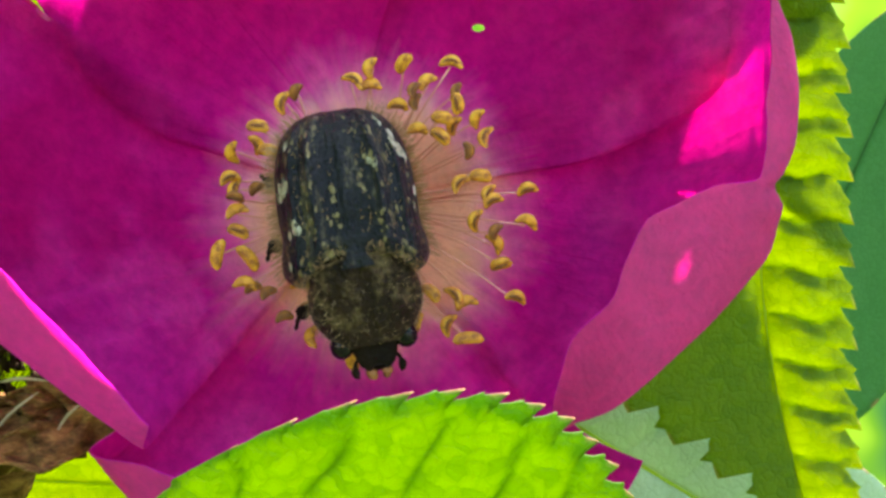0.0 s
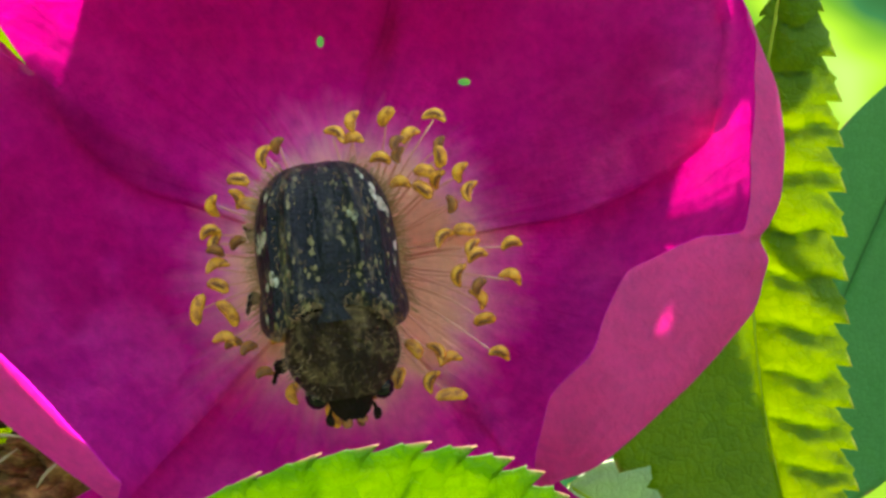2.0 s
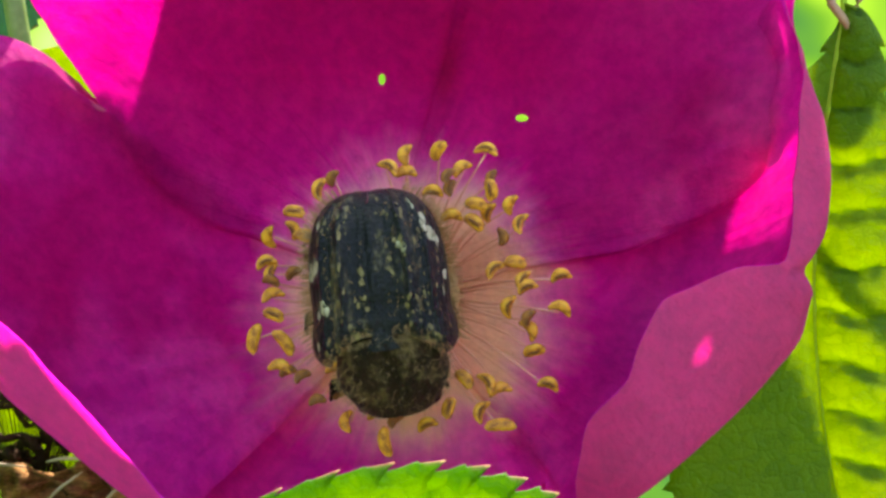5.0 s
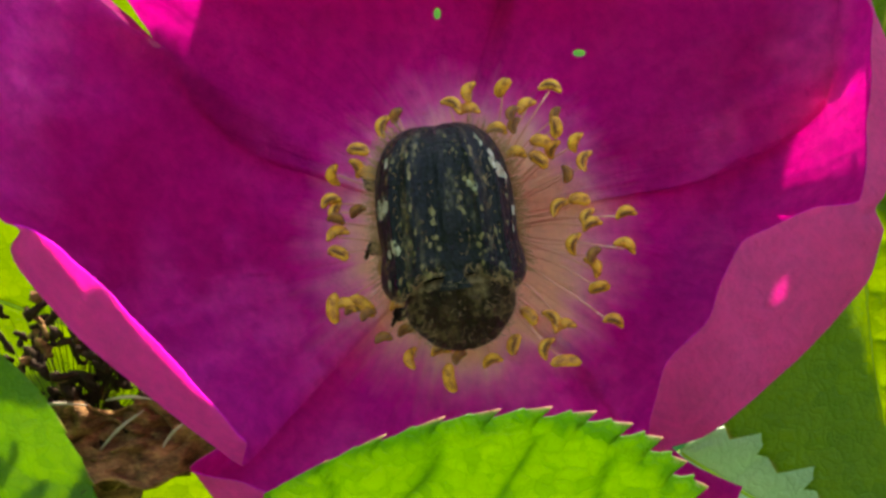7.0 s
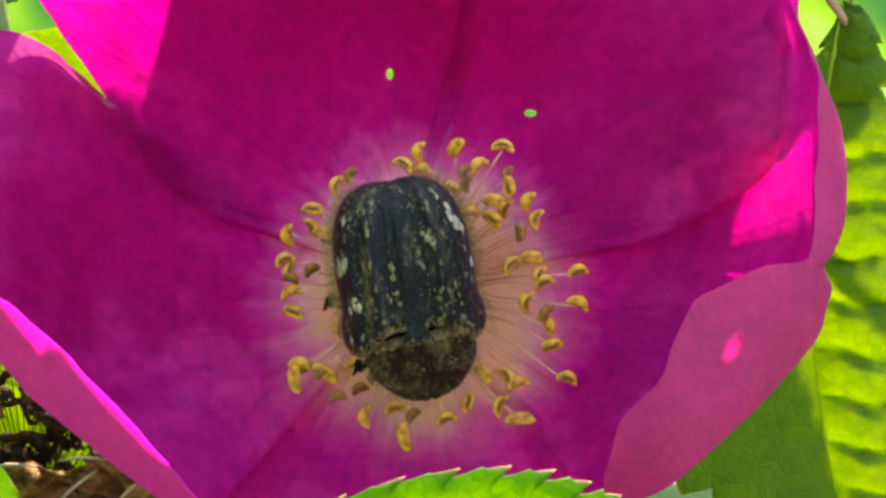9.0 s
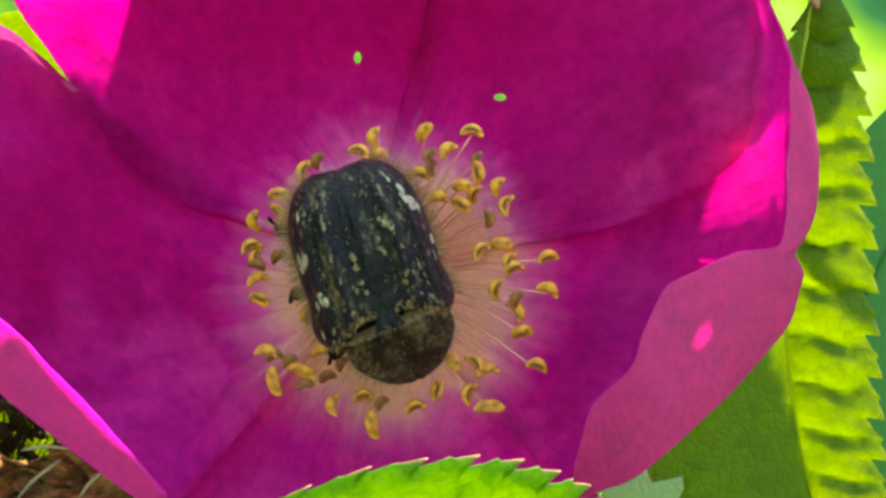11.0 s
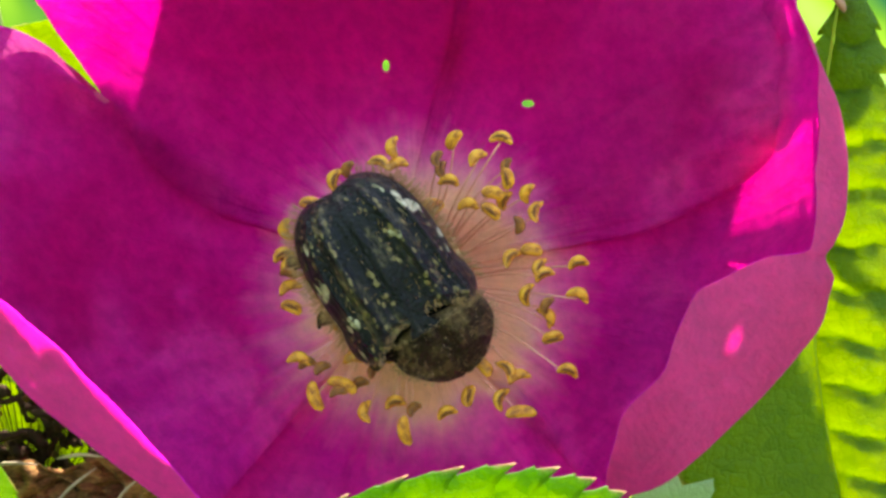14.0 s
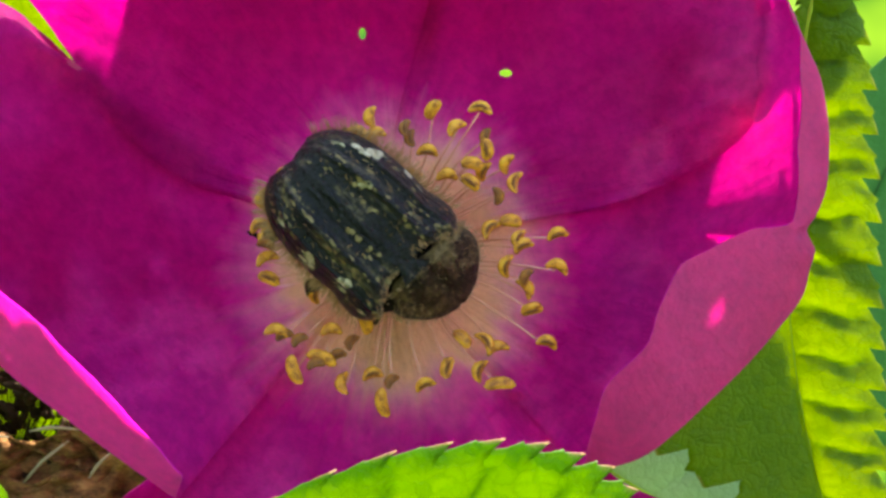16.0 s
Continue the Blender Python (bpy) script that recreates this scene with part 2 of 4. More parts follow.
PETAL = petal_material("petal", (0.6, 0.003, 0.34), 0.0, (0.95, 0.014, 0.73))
PETAL_BACK = petal_material("petal_outside", (0.73, 0.155, 0.35), 0.6, (0.92, 0.062, 0.42))
LEAF = leaf_material("leaf", (0.045, 0.13, 0.008), (0.07, 0.19, 0.012), (0.56, 0.84, 0.012), 0.50)
LEAF_FRONT = leaf_material("leaf_front", (0.045, 0.13, 0.008), (0.07, 0.19, 0.012), (0.52, 0.78, 0.016), 0.48, tooth_shade=0.85, crinkle=1.4)
LEAF_YOUNG = leaf_material("leaf_young", (0.032, 0.075, 0.004), (0.045, 0.10, 0.006), (0.76, 0.93, 0.02), 0.46, crinkle=1.25)
LEAF_BACK = leaf_material("leaf_pale", (0.36, 0.52, 0.30), (0.46, 0.62, 0.38), (0.36, 0.56, 0.24), 0.25)
LEAF_SHADE = leaf_material("leaf_shade", (0.05, 0.18, 0.06), (0.07, 0.23, 0.075), (0.11, 0.36, 0.10), 0.38)
ANTHER = solid_material("anther", [(0.40, (0.30, 0.085, 0.008)), (0.50, (0.68, 0.28, 0.016)), (0.66, (0.86, 0.46, 0.045))], 1.6, 0.6, 0.5)
ANTHER_OLD = solid_material("anther_spent", [(0.35, (0.10, 0.026, 0.008)), (0.55, (0.30, 0.10, 0.012)), (0.75, (0.58, 0.25, 0.022))], 2.5, 0.65, 0.5)
SLIT = solid_material("anther_slit", [(0.3, (0.08, 0.022, 0.006)), (0.7, (0.26, 0.09, 0.014))], 3.0, 0.8)
FILAMENT = solid_material("filament", [(0.3, (0.80, 0.34, 0.27)), (0.7, (0.88, 0.48, 0.33))], 0.8, 0.5, 0.1)
STIGMA = solid_material("stigma", [(0.3, (0.62, 0.36, 0.16)), (0.6, (0.80, 0.58, 0.30)), (0.75, (0.62, 0.60, 0.22))], 1.5, 0.6, 0.4)
ELYTRON = shell_material("wing_case", ((0.002, 0.003, 0.006), (0.006, 0.007, 0.010)), (0.17, 0.135, 0.075), 0.572, 0.71, 0.05, 0.25, 0.12, 0.35, 0.00024)
PRONOTUM = shell_material("neck_shield", ((0.009, 0.006, 0.004), (0.028, 0.015, 0.008)), (0.17, 0.115, 0.055), 0.475, 0.66, 0.0, 0.12, 0.3, 0.8, 0.00026)
BODY = shell_material("beetle_body", ((0.006, 0.004, 0.004), (0.016, 0.010, 0.007)), (0.10, 0.06, 0.025), 0.60, 0.74, 0.0, 0.06, 0.45)
FLECK = solid_material("pale_fleck", [(0.38, (0.10, 0.09, 0.05)), (0.50, (0.34, 0.30, 0.20)), (0.66, (0.52, 0.49, 0.38))], 3.0, 0.8, 0.6)
FLECK_TAWNY = solid_material("tawny_scale", [(0.35, (0.07, 0.05, 0.02)), (0.55, (0.20, 0.15, 0.065)), (0.72, (0.32, 0.26, 0.13))], 4.0, 0.8, 0.6)
HAIR = solid_material("tawny_hair", [(0.3, (0.26, 0.16, 0.075)), (0.7, (0.46, 0.32, 0.17))], 2.0, 0.7)
STEM = solid_material("green_stem", [(0.3, (0.10, 0.16, 0.04)), (0.7, (0.24, 0.30, 0.10))], 0.6, 0.5, 0.2)
TWIG = solid_material("reddish_twig", [(0.3, (0.30, 0.14, 0.08)), (0.7, (0.46, 0.26, 0.16))], 0.6, 0.5, 0.2)
DEAD = solid_material("withered_brown", [(0.36, (0.06, 0.026, 0.009)), (0.49, (0.20, 0.095, 0.032)), (0.64, (0.44, 0.23, 0.08))], 0.6, 0.85, 0.9, 0.0006, stretch=(1, 1, 2.5), spec=0.15)
DEAD_DARK = solid_material("withered_dark", [(0.3, (0.012, 0.007, 0.004)), (0.7, (0.06, 0.032, 0.016))], 1.2, 0.85, 0.6, spec=0.1)
STRAW = solid_material("dry_straw", [(0.3, (0.30, 0.22, 0.13)), (0.7, (0.52, 0.44, 0.32))], 1.0, 0.7)
PALP = solid_material("palp", [(0.3, (0.22, 0.07, 0.02)), (0.7, (0.40, 0.15, 0.04))], 3.0, 0.6)
FRINGE = solid_material("tawny_fringe", [(0.3, (0.30, 0.155, 0.06)), (0.7, (0.50, 0.30, 0.14))], 2.0, 0.7)
EYE = solid_material("eye", [(0.3, (0.006, 0.005, 0.005)), (0.7, (0.012, 0.010, 0.010))], 2.0, 0.25, 0.1, spec=0.2)
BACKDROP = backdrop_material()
GROUND = solid_material("ground", [(0.3, (0.03, 0.06, 0.015)), (0.5, (0.06, 0.11, 0.02)), (0.7, (0.10, 0.08, 0.04))], 0.02, 0.9, 0.6, 0.02)


# ---- mesh helpers (all shapes in millimetres) ----
def mesh_of(name, verts, faces, smooth=True, attrs=None):
    me = bpy.data.meshes.new(name)
    me.from_pydata([tuple(float(c) * MM for c in v) for v in verts], [], [tuple(int(i) for i in f) for f in faces])
    if smooth:
        me.polygons.foreach_set("use_smooth", [True] * len(me.polygons))
    for key, values in (attrs or {}).items():
        me.attributes.new(key, "FLOAT", "POINT").data.foreach_set("value", np.asarray(values, dtype=np.float32))
    me.update()
    return me


def piece(name, me, mat, parent, label=""):
    ob = new(name, me)
    if not me.materials:
        me.materials.append(mat)
    ob.parent = parent
    return tagged(ob, label)


def thing(name, label, category, x=0, y=0, z=0, group=""):
    """An Empty at the heart of the flower, or offset from it in millimetres."""
    ob = new(name)
    ob.empty_display_size = 0.005
    ob.location = (FLOWER[0] + x * MM, FLOWER[1] + y * MM, FLOWER[2] + z * MM)
    return tagged(ob, label, category, group)


def thicken(ob, mm, offset=0.0):
    mod = ob.modifiers.new("thickness", "SOLIDIFY")
    mod.thickness, mod.offset = mm * MM, offset
    return ob


def spline(points, n):
    """Smooth curve through points, n samples evenly spaced in length."""
    p = np.asarray(points, float)
    p = np.vstack([2 * p[0] - p[1], p, 2 * p[-1] - p[-2]])
    t = np.concatenate([[0], np.cumsum(np.maximum(np.linalg.norm(np.diff(p, axis=0), axis=1), 1e-6) ** 0.5)])
    out = []
    for i in range(1, len(p) - 2):
        for s in np.linspace(t[i], t[i + 1], 16, endpoint=False):
            def lerp(a, b, ta, tb):
                return a + (b - a) * (s - ta) / (tb - ta)
            a1, a2, a3 = (lerp(p[i - 1 + k], p[i + k], t[i - 1 + k], t[i + k]) for k in range(3))
            b1, b2 = lerp(a1, a2, t[i - 1], t[i + 1]), lerp(a2, a3, t[i], t[i + 2])
            out.append(lerp(b1, b2, t[i], t[i + 1]))
    out = np.array(out + [p[-2]])
    d = np.concatenate([[0], np.cumsum(np.linalg.norm(np.diff(out, axis=0), axis=1))])
    q = np.linspace(0, d[-1], n)
    return np.stack([np.interp(q, d, out[:, k]) for k in range(out.shape[1])], 1)


def grid_faces(nu, nv, wrap=False):
    f = []
    for i in range(nu - 1):
        for j in range(nv - 1 if not wrap else nv):
            k = (j + 1) % nv
            f.append((i * nv + j, (i + 1) * nv + j, (i + 1) * nv + k, i * nv + k))
    return f


def tube(path, radii, sides=8, caps=True):
    """Tapered tube along a path."""
    path = np.asarray(path, float)
    radii = np.broadcast_to(np.asarray(radii, float), (len(path),))
    verts = []
    for i, p in enumerate(path):
        d = Vector(path[min(i + 1, len(path) - 1)] - path[max(i - 1, 0)]).normalized()
        a = d.cross(Vector((0.31, 0.22, 0.93)) if abs(d.z) < 0.9 else Vector((0.9, 0.3, 0.1))).normalized()
        b = d.cross(a)
        for k in range(sides):
            ang = 2 * math.pi * k / sides
            verts.append(Vector(p) + float(radii[i]) * (math.cos(ang) * a + math.sin(ang) * b))
    faces = grid_faces(len(path), sides, True)
    if caps:
        faces += [tuple(range(sides)), tuple(range((len(path) - 1) * sides, len(path) * sides))[::-1]]
    return verts, faces


def joined(parts):
    verts, faces = [], []
    for v, f in parts:
        o = len(verts)
        verts += list(v)
        faces += [tuple(i + o for i in q) for q in f]
    return verts, faces


# ---- ground and distance ----
def build_setting():
    me = bpy.data.meshes.new("ground")
    n, s = 24, 400.0
    g = [((i / n - 0.5) * s, (j / n - 0.5) * s, 0.0) for i in range(n + 1) for j in range(n + 1)]
    me.from_pydata(g, [], grid_faces(n + 1, n + 1))
    me.materials.append(GROUND)
    tagged(new("ground", me), "dark green grassy garden ground under the shrub", "ground", kind="structure")
    # far foliage: one curved, self-lit sheet behind the shrub
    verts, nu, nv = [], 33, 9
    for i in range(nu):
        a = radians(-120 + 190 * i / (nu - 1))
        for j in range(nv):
            top = 420 + 700 * min(1.0, max(0.0, -math.degrees(a) / 40 - 0.2)) + 90 * noise.noise(Vector((i * 0.6, 1.0, 0.0)))     # wavy foliage top, raised out of view at the left to block skylight
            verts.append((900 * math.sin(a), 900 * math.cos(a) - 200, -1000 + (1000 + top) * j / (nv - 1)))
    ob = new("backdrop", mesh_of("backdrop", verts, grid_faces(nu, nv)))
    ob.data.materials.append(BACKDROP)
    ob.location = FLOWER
    tagged(ob, "blurred green foliage far behind the rose, its sunlight put in as glow", "foliage", kind="structure")


build_setting()


# ---- the rose ----
def petal_surface(rim, heart, angles, depth, power, nu, nv, seed, wave=0.17, holes=()):
    """A petal lofted from its claw at the heart, out over a fold to its margin.
    rim: columns of (fold x, y, z, margin x, y, z)."""
    cols = []
    a0, a1 = (radians(a) for a in angles)
    for i, (fx, fy, fz, ex, ey, ez) in enumerate(rim):
        a = a0 + (a1 - a0) * i / (len(rim) - 1)
        base = np.array([heart * math.cos(a), depth, heart * math.sin(a)])
        fold = np.array([fx, fy, fz])
        pts = [base]
        for s in (0.30, 0.58, 0.82):
            q = base + (fold - base) * s
            q[1] = depth + (fy - depth) * s ** power
            pts.append(q)
        cols.append(spline(pts + [fold, (ex, ey, ez)], nu))
    cols = np.array(cols)
    surf = np.array([spline(cols[:, i], nv) for i in range(nu)])
    verts, along, across = [], [], []
    for i in range(nu):
        for j in range(nv):
            p = surf[i, j]
            r = i / (nu - 1)
            k = noise.noise(Vector((p[0] * 0.22 + seed, p[2] * 0.22, seed * 1.7))) * wave * 2.2 + noise.noise(Vector((p[0] * 0.8, p[2] * 0.8 + seed, 3.1))) * wave * 0.5
            p = p + np.array([0, k * min(1, r * 2), 0])
            if i == nu - 1 or j in (0, nv - 1):
                w = noise.noise(Vector((p[0] * 0.9, p[2] * 0.9, seed))) * (0.12 if i == nu - 1 else 0.02)
                p = p + np.array([w, 0, w * 0.7])
            if j in (0, nv - 1):                       # the margin turns down
                p = p + np.array([0, 0.35 * min(1, r * 2), 0])
            verts.append(p)
            along.append(math.hypot(p[0] - 0.8, p[2] + 0.9) / 21.0)
            across.append(j / (nv - 1) + seed * 3)
    me = mesh_of("petal", verts, grid_faces(nu, nv), attrs={"along": along, "across": across})
    for hole in holes:
        cut_hole(me, *hole)
    return me


def cut_hole(me, hx, hz, rx, rz, axis="z", turn=0.0):
    """A small round hole chewed through a petal, or a gap for sunlight cut in a leaf."""
    bm = bmesh.new()
    bm.from_mesh(me)
    k = "xyz".index(axis)

    def off(co):
        a, b = co.x / MM - hx, co[k] / MM - hz
        c, s = math.cos(radians(turn)), math.sin(radians(turn))
        return math.hypot((a * c + b * s) / rx, (b * c - a * s) / rz)
    for reach, cuts in ((4.5, 2), (2.2, 3)):
        near = {e for f in bm.faces if off(f.calc_center_median()) < reach for e in f.edges}
        bmesh.ops.subdivide_edges(bm, edges=list(near), cuts=cuts, use_grid_fill=True)
    bmesh.ops.delete(bm, geom=[f for f in bm.faces if all(off(v.co) < 1.08 for v in f.verts)], context="FACES")
    for v in bm.verts:
        d = off(v.co)
        if v.is_boundary and d < 1.6:
            v.co.x, v.co[k] = (hx + (v.co.x / MM - hx) / d) * MM, (hz + (v.co[k] / MM - hz) / d) * MM
    bm.to_mesh(me)
    bm.free()


RIGHT = [(17.6, 2.4, 13.6, 17.8, 2.2, 14.2), (18.5, 0.2, 10.9, 18.3, -0.4, 10.8), (18.6, -1.5, 9.0, 18.0, -3.0, 8.8), (18.9, -2.5, 7.6, 17.6, -4.3, 7.2), (19.1, -3.2, 5.6, 17.4, -5.0, 5.4), (19.0, -3.8, 3.8, 17.2, -5.4, 3.7),
         (18.7, -4.2, 2.2, 17.1, -5.6, 2.1), (18.0, -4.8, 1.1, 16.8, -5.9, 1.0), (18.1, -4.6, -0.3, 14.9, -6.9, 0.7), (17.7, -4.4, -2.0, 13.0, -7.6, -0.1), (16.3, -4.6, -3.8, 11.6, -8.0, -0.8),
         (14.6, -4.8, -5.6, 10.8, -8.0, -2.4), (12.4, -4.8, -7.6, 10.2, -7.8, -4.0), (10.7, -4.2, -9.0, 8.8, -7.0, -5.6), (9.2, -3.2, -9.8, 8.4, -5.0, -8.0), (8.7, -2.0, -10.2, 8.5, -3.0, -9.4)]
LEFT = [(-11.3, 4.6, 5.0, -12.6, 4.6, 6.7), (-14.0, 3.3, 7.7, -15.5, 4.0, 9.8), (-16.3, 2, 9.9, -18.2, 2.5, 11.7), (-19.5, 0, 8.7, -21.9, 0.4, 10.6), (-19.5, -2, 4.1, -21.3, -4, 5.9), (-17.8, -3, 0.0, -19.4, -5, 0.4),
        (-18.6, -5, -1.3, -16.6, -8.4, -0.5), (-16.3, -5, -4.4, -13.7, -8.8, -3.0), (-12.4, -4.5, -7.8, -11.0, -8, -6.0), (-9.1, -3, -10.6, -8.6, -6, -9.2)]
TOP_LEFT = [(-7.4, 4.6, 2.5, -8.6, 4.4, 2.8), (-9.4, 4.1, 3.75, -10.6, 3.85, 4.1), (-11.1, 3.6, 5.05, -12.2, 3.4, 5.5), (-12.3, 3.3, 6.5, -13.2, 3.15, 7.3), (-13.9, 3.2, 9.85, -15.4, 3.1, 10.4), (-15.4, 2.8, 13.4, -17.7, 2.7, 14.1), (-15.6, 2.5, 18.2, -18.7, 2.6, 19.3),
            (-9.3, 5, 17.8, -10.2, 5, 19.4), (-0.8, 5.6, 18.0, -0.8, 5.8, 19.8), (4.7, 5.3, 17.2, 5.1, 5.5, 19.0)]
TOP_RIGHT = [(3.5, 4.95, 17.4, 3.9, 5.1, 19.4), (6.2, 4.8, 19.6, 6.8, 4.8, 21.8), (8.9, 4.5, 20.9, 9.7, 4.5, 23.3), (14.9, 4.2, 18.4, 15.9, 4.2, 19.8),
             (17.4, 3.6, 14.6, 18.5, 3.5, 15.3), (17.5, 2.6, 11.8, 18.5, 2.3, 12.3), (17.6, 1.7, 9.4, 18.6, 1.3, 9.8), (17.0, 1.6, 7.4, 18.3, 0.8, 8.0), (16.2, 2.2, 5.4, 17.6, 1.6, 6.2), (14.8, 2.9, 3.9, 16.2, 2.6, 4.5),
             (12.8, 3.6, 2.8, 14.0, 3.4, 3.2), (10.2, 4.2, 1.7, 11.4, 4.0, 2.0)]
BOTTOM = [(-8.6, 3.0, -8.0, -9.4, 2.2, -8.9), (-9.9, 1.8, -10.2, -10.4, 0.6, -10.0), (-10.9, 0.5, -11.8, -11.6, -2.0, -10.9), (-9.3, -0.8, -13.8, -9.4, -3.2, -11.2), (-7.0, -1.5, -14.8, -7.2, -4.2, -11.9), (-2.4, -0.5, -16.4, -2.7, -2, -16.2), (3.5, 1, -16.6, 3.6, 0, -17.2),
          (9.4, 2.3, -13.2, 11.9, 1.2, -14.2), (10.8, 1.4, -10.9, 13.1, 0.0, -11.9)]


def build_rose():
    rose = thing("rose", "open magenta wild rose with pale heart and golden stamens", "flower")
    for rim, angles, depth, power, seed, holes in (
            (BOTTOM, (212, 315), 6.2, 2.2, 1.3, ()),
            (LEFT, (140, 240), 5.7, 2.0, 2.1, ()),
            (RIGHT[::-1], (-60, 42), 5.7, 7.0, 3.7, ()),
            (TOP_LEFT[::-1], (70, 160), 5.4, 1.6, 4.4, ((-0.9, 10.25, 0.17, 0.28),)),
            (TOP_RIGHT[::-1], (10, 95), 5.1, 1.6, 5.9, ((5.94, 8.29, 0.30, 0.18),))):
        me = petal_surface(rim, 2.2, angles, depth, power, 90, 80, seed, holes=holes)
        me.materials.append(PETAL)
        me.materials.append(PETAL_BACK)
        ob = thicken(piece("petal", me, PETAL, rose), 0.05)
        ob.modifiers["thickness"].material_offset = 1
        ob.modifiers["thickness"].use_rim = False
    # heart: a low dome of stigmas
    v, f = [], []
    for i in range(9):
        a = i / 8 * math.pi / 2
        for k in range(20):
            b = 2 * math.pi * k / 20
            r = 2.6 * math.cos(a) + 0.02
            v.append((r * math.cos(b) + 0.6, 5.6 - 1.6 * math.sin(a), r * math.sin(b) - 0.2))
    piece("receptacle", mesh_of("receptacle", v, grid_faces(9, 20, True)), STIGMA, rose, "pale orange cup")
    rnd = random.Random(5)
    for k in range(28):
        r, b = 2.3 * math.sqrt((k + 0.5) / 28), k * 2.4
        c = (0.6 + r * math.cos(b), 3.9 - rnd.uniform(0, 0.7) + r * 0.25, -0.2 + r * math.sin(b))
        parts = [tube([(c[0] * 0.9, 5.2, c[2] * 0.9), c], [0.12, 0.12], 6)]
        knob = [(c[0] + 0.26 * math.cos(q) * math.sin(p), c[1] - 0.16 * math.cos(p), c[2] + 0.26 * math.sin(q) * math.sin(p)) for p in np.linspace(0.05, 3.1, 6) for q in np.linspace(0, 2 * math.pi, 8, endpoint=False)]
        parts.append((knob, grid_faces(6, 8, True)))
        piece("stigma", mesh_of("stigma", *joined(parts)), STIGMA, rose)
    return rose


# anthers: x, z in mm from the heart, and the turn of their long axis in degrees
ANTHERS_ABOVE = [(-0.2, 5.3, -50), (0.8, 6.0, 85), (0.7, 5.1, 10), (2.2, 6.2, 60), (4.3, 6.1, -25), (3.3, 5.3, 45), (2.7, 5.0, 70), (2.8, 4.5, 80), (1.9, 4.2, -10), (2.8, 3.1, 0), (3.9, 3.7, 0), (3.8, 2.9, -45),
                 (4.5, 4.4, -65), (4.6, 3.4, 80), (5.0, 2.3, -70), (5.6, 3.7, 55), (6.1, 2.9, 60), (4.7, 5.0, 70)]
ANTHERS_LEFT = [(-3.1, 4.4, 80), (-2.6, 4.9, 60), (-4.4, 3.3, -15), (-5.3, 2.2, 85), (-4.6, 2.5, -60), (-3.9, 2.2, -10), (-5.6, 0.9, 40), (-5.2, 0.5, 80), (-5.4, 0.1, 0), (-5.3, -0.6, 20), (-5.3, -1.4, -10), (-4.4, 0.5, 50),
                (-6.1, -2.4, 85), (-4.9, -2.6, -45), (-5.0, -3.9, 0), (-4.6, -4.0, 10), (-3.9, -4.2, 45), (-3.2, -5.3, 15)]
ANTHERS_RIGHT = [(5.7, 1.1, -10), (4.9, 0.7, 60), (6.2, 0.3, 70), (6.3, -0.1, 10), (5.6, -0.9, 60), (7.8, 0.4, 5), (7.7, -1.1, -15), (6.4, -1.4, 70), (6.2, -2.0, -55), (6.6, -2.9, 20), (3.4, -4.2, -30), (4.3, -4.4, -60),
                 (5.1, -4.8, 15), (4.4, -5.7, 80), (7.2, -4.5, -10), (5.1, -6.3, 5), (2.8, -5.5, 60)]
ANTHERS_BELOW = [(-1.8, -6.2, 75), (-0.6, -6.0, 10), (-0.1, -7.1, 85), (1.8, -6.4, 20), (0.3, -6.2, 60), (-3.0, -2.1, 80), (-2.5, -3.9, -10), (-1.0, -3.5, -60), (-2.2, -5.0, 30), (-1.5, -4.4, 50)]
LONG = {(5.1, -6.3), (-0.1, -7.1), (-4.9, -2.6), (-6.1, -2.4)}
SPENT = {(2.7, 5.0), (2.8, 4.5), (5.0, 2.3), (-2.6, 4.9), (-5.4, 0.1), (-4.6, -4.0), (-3.9, -4.2), (-3.2, -5.3), (6.4, -1.4), (0.3, -6.2), (-2.2, -5.0), (-1.5, -4.4), (4.7, 5.0), (-4.4, 0.5)}


def anther_mesh(name, length, bend, width):
    """A curved bean of two merged lobes; the slit between them is a sunken seam."""
    v, n, s = [], 12, 14
    for i in range(n):
        u = i / (n - 1) * 2 - 1
        r = width * max(0.0, 1 - abs(u) ** 3.0) ** 0.5 + 0.012
        for k in range(s):
            a = 2 * math.pi * k / s
            dent = 1 - 0.22 * math.exp(-((math.atan2(math.cos(a), math.sin(a))) / 0.42) ** 2)
            v.append((u * length, bend * (1 - u * u) + 1.25 * r * math.cos(a), 0.9 * r * dent * math.sin(a)))
    return mesh_of(name, v, grid_faces(n, s, True) + [tuple(range(s))[::-1], tuple(range((n - 1) * s, n * s))])


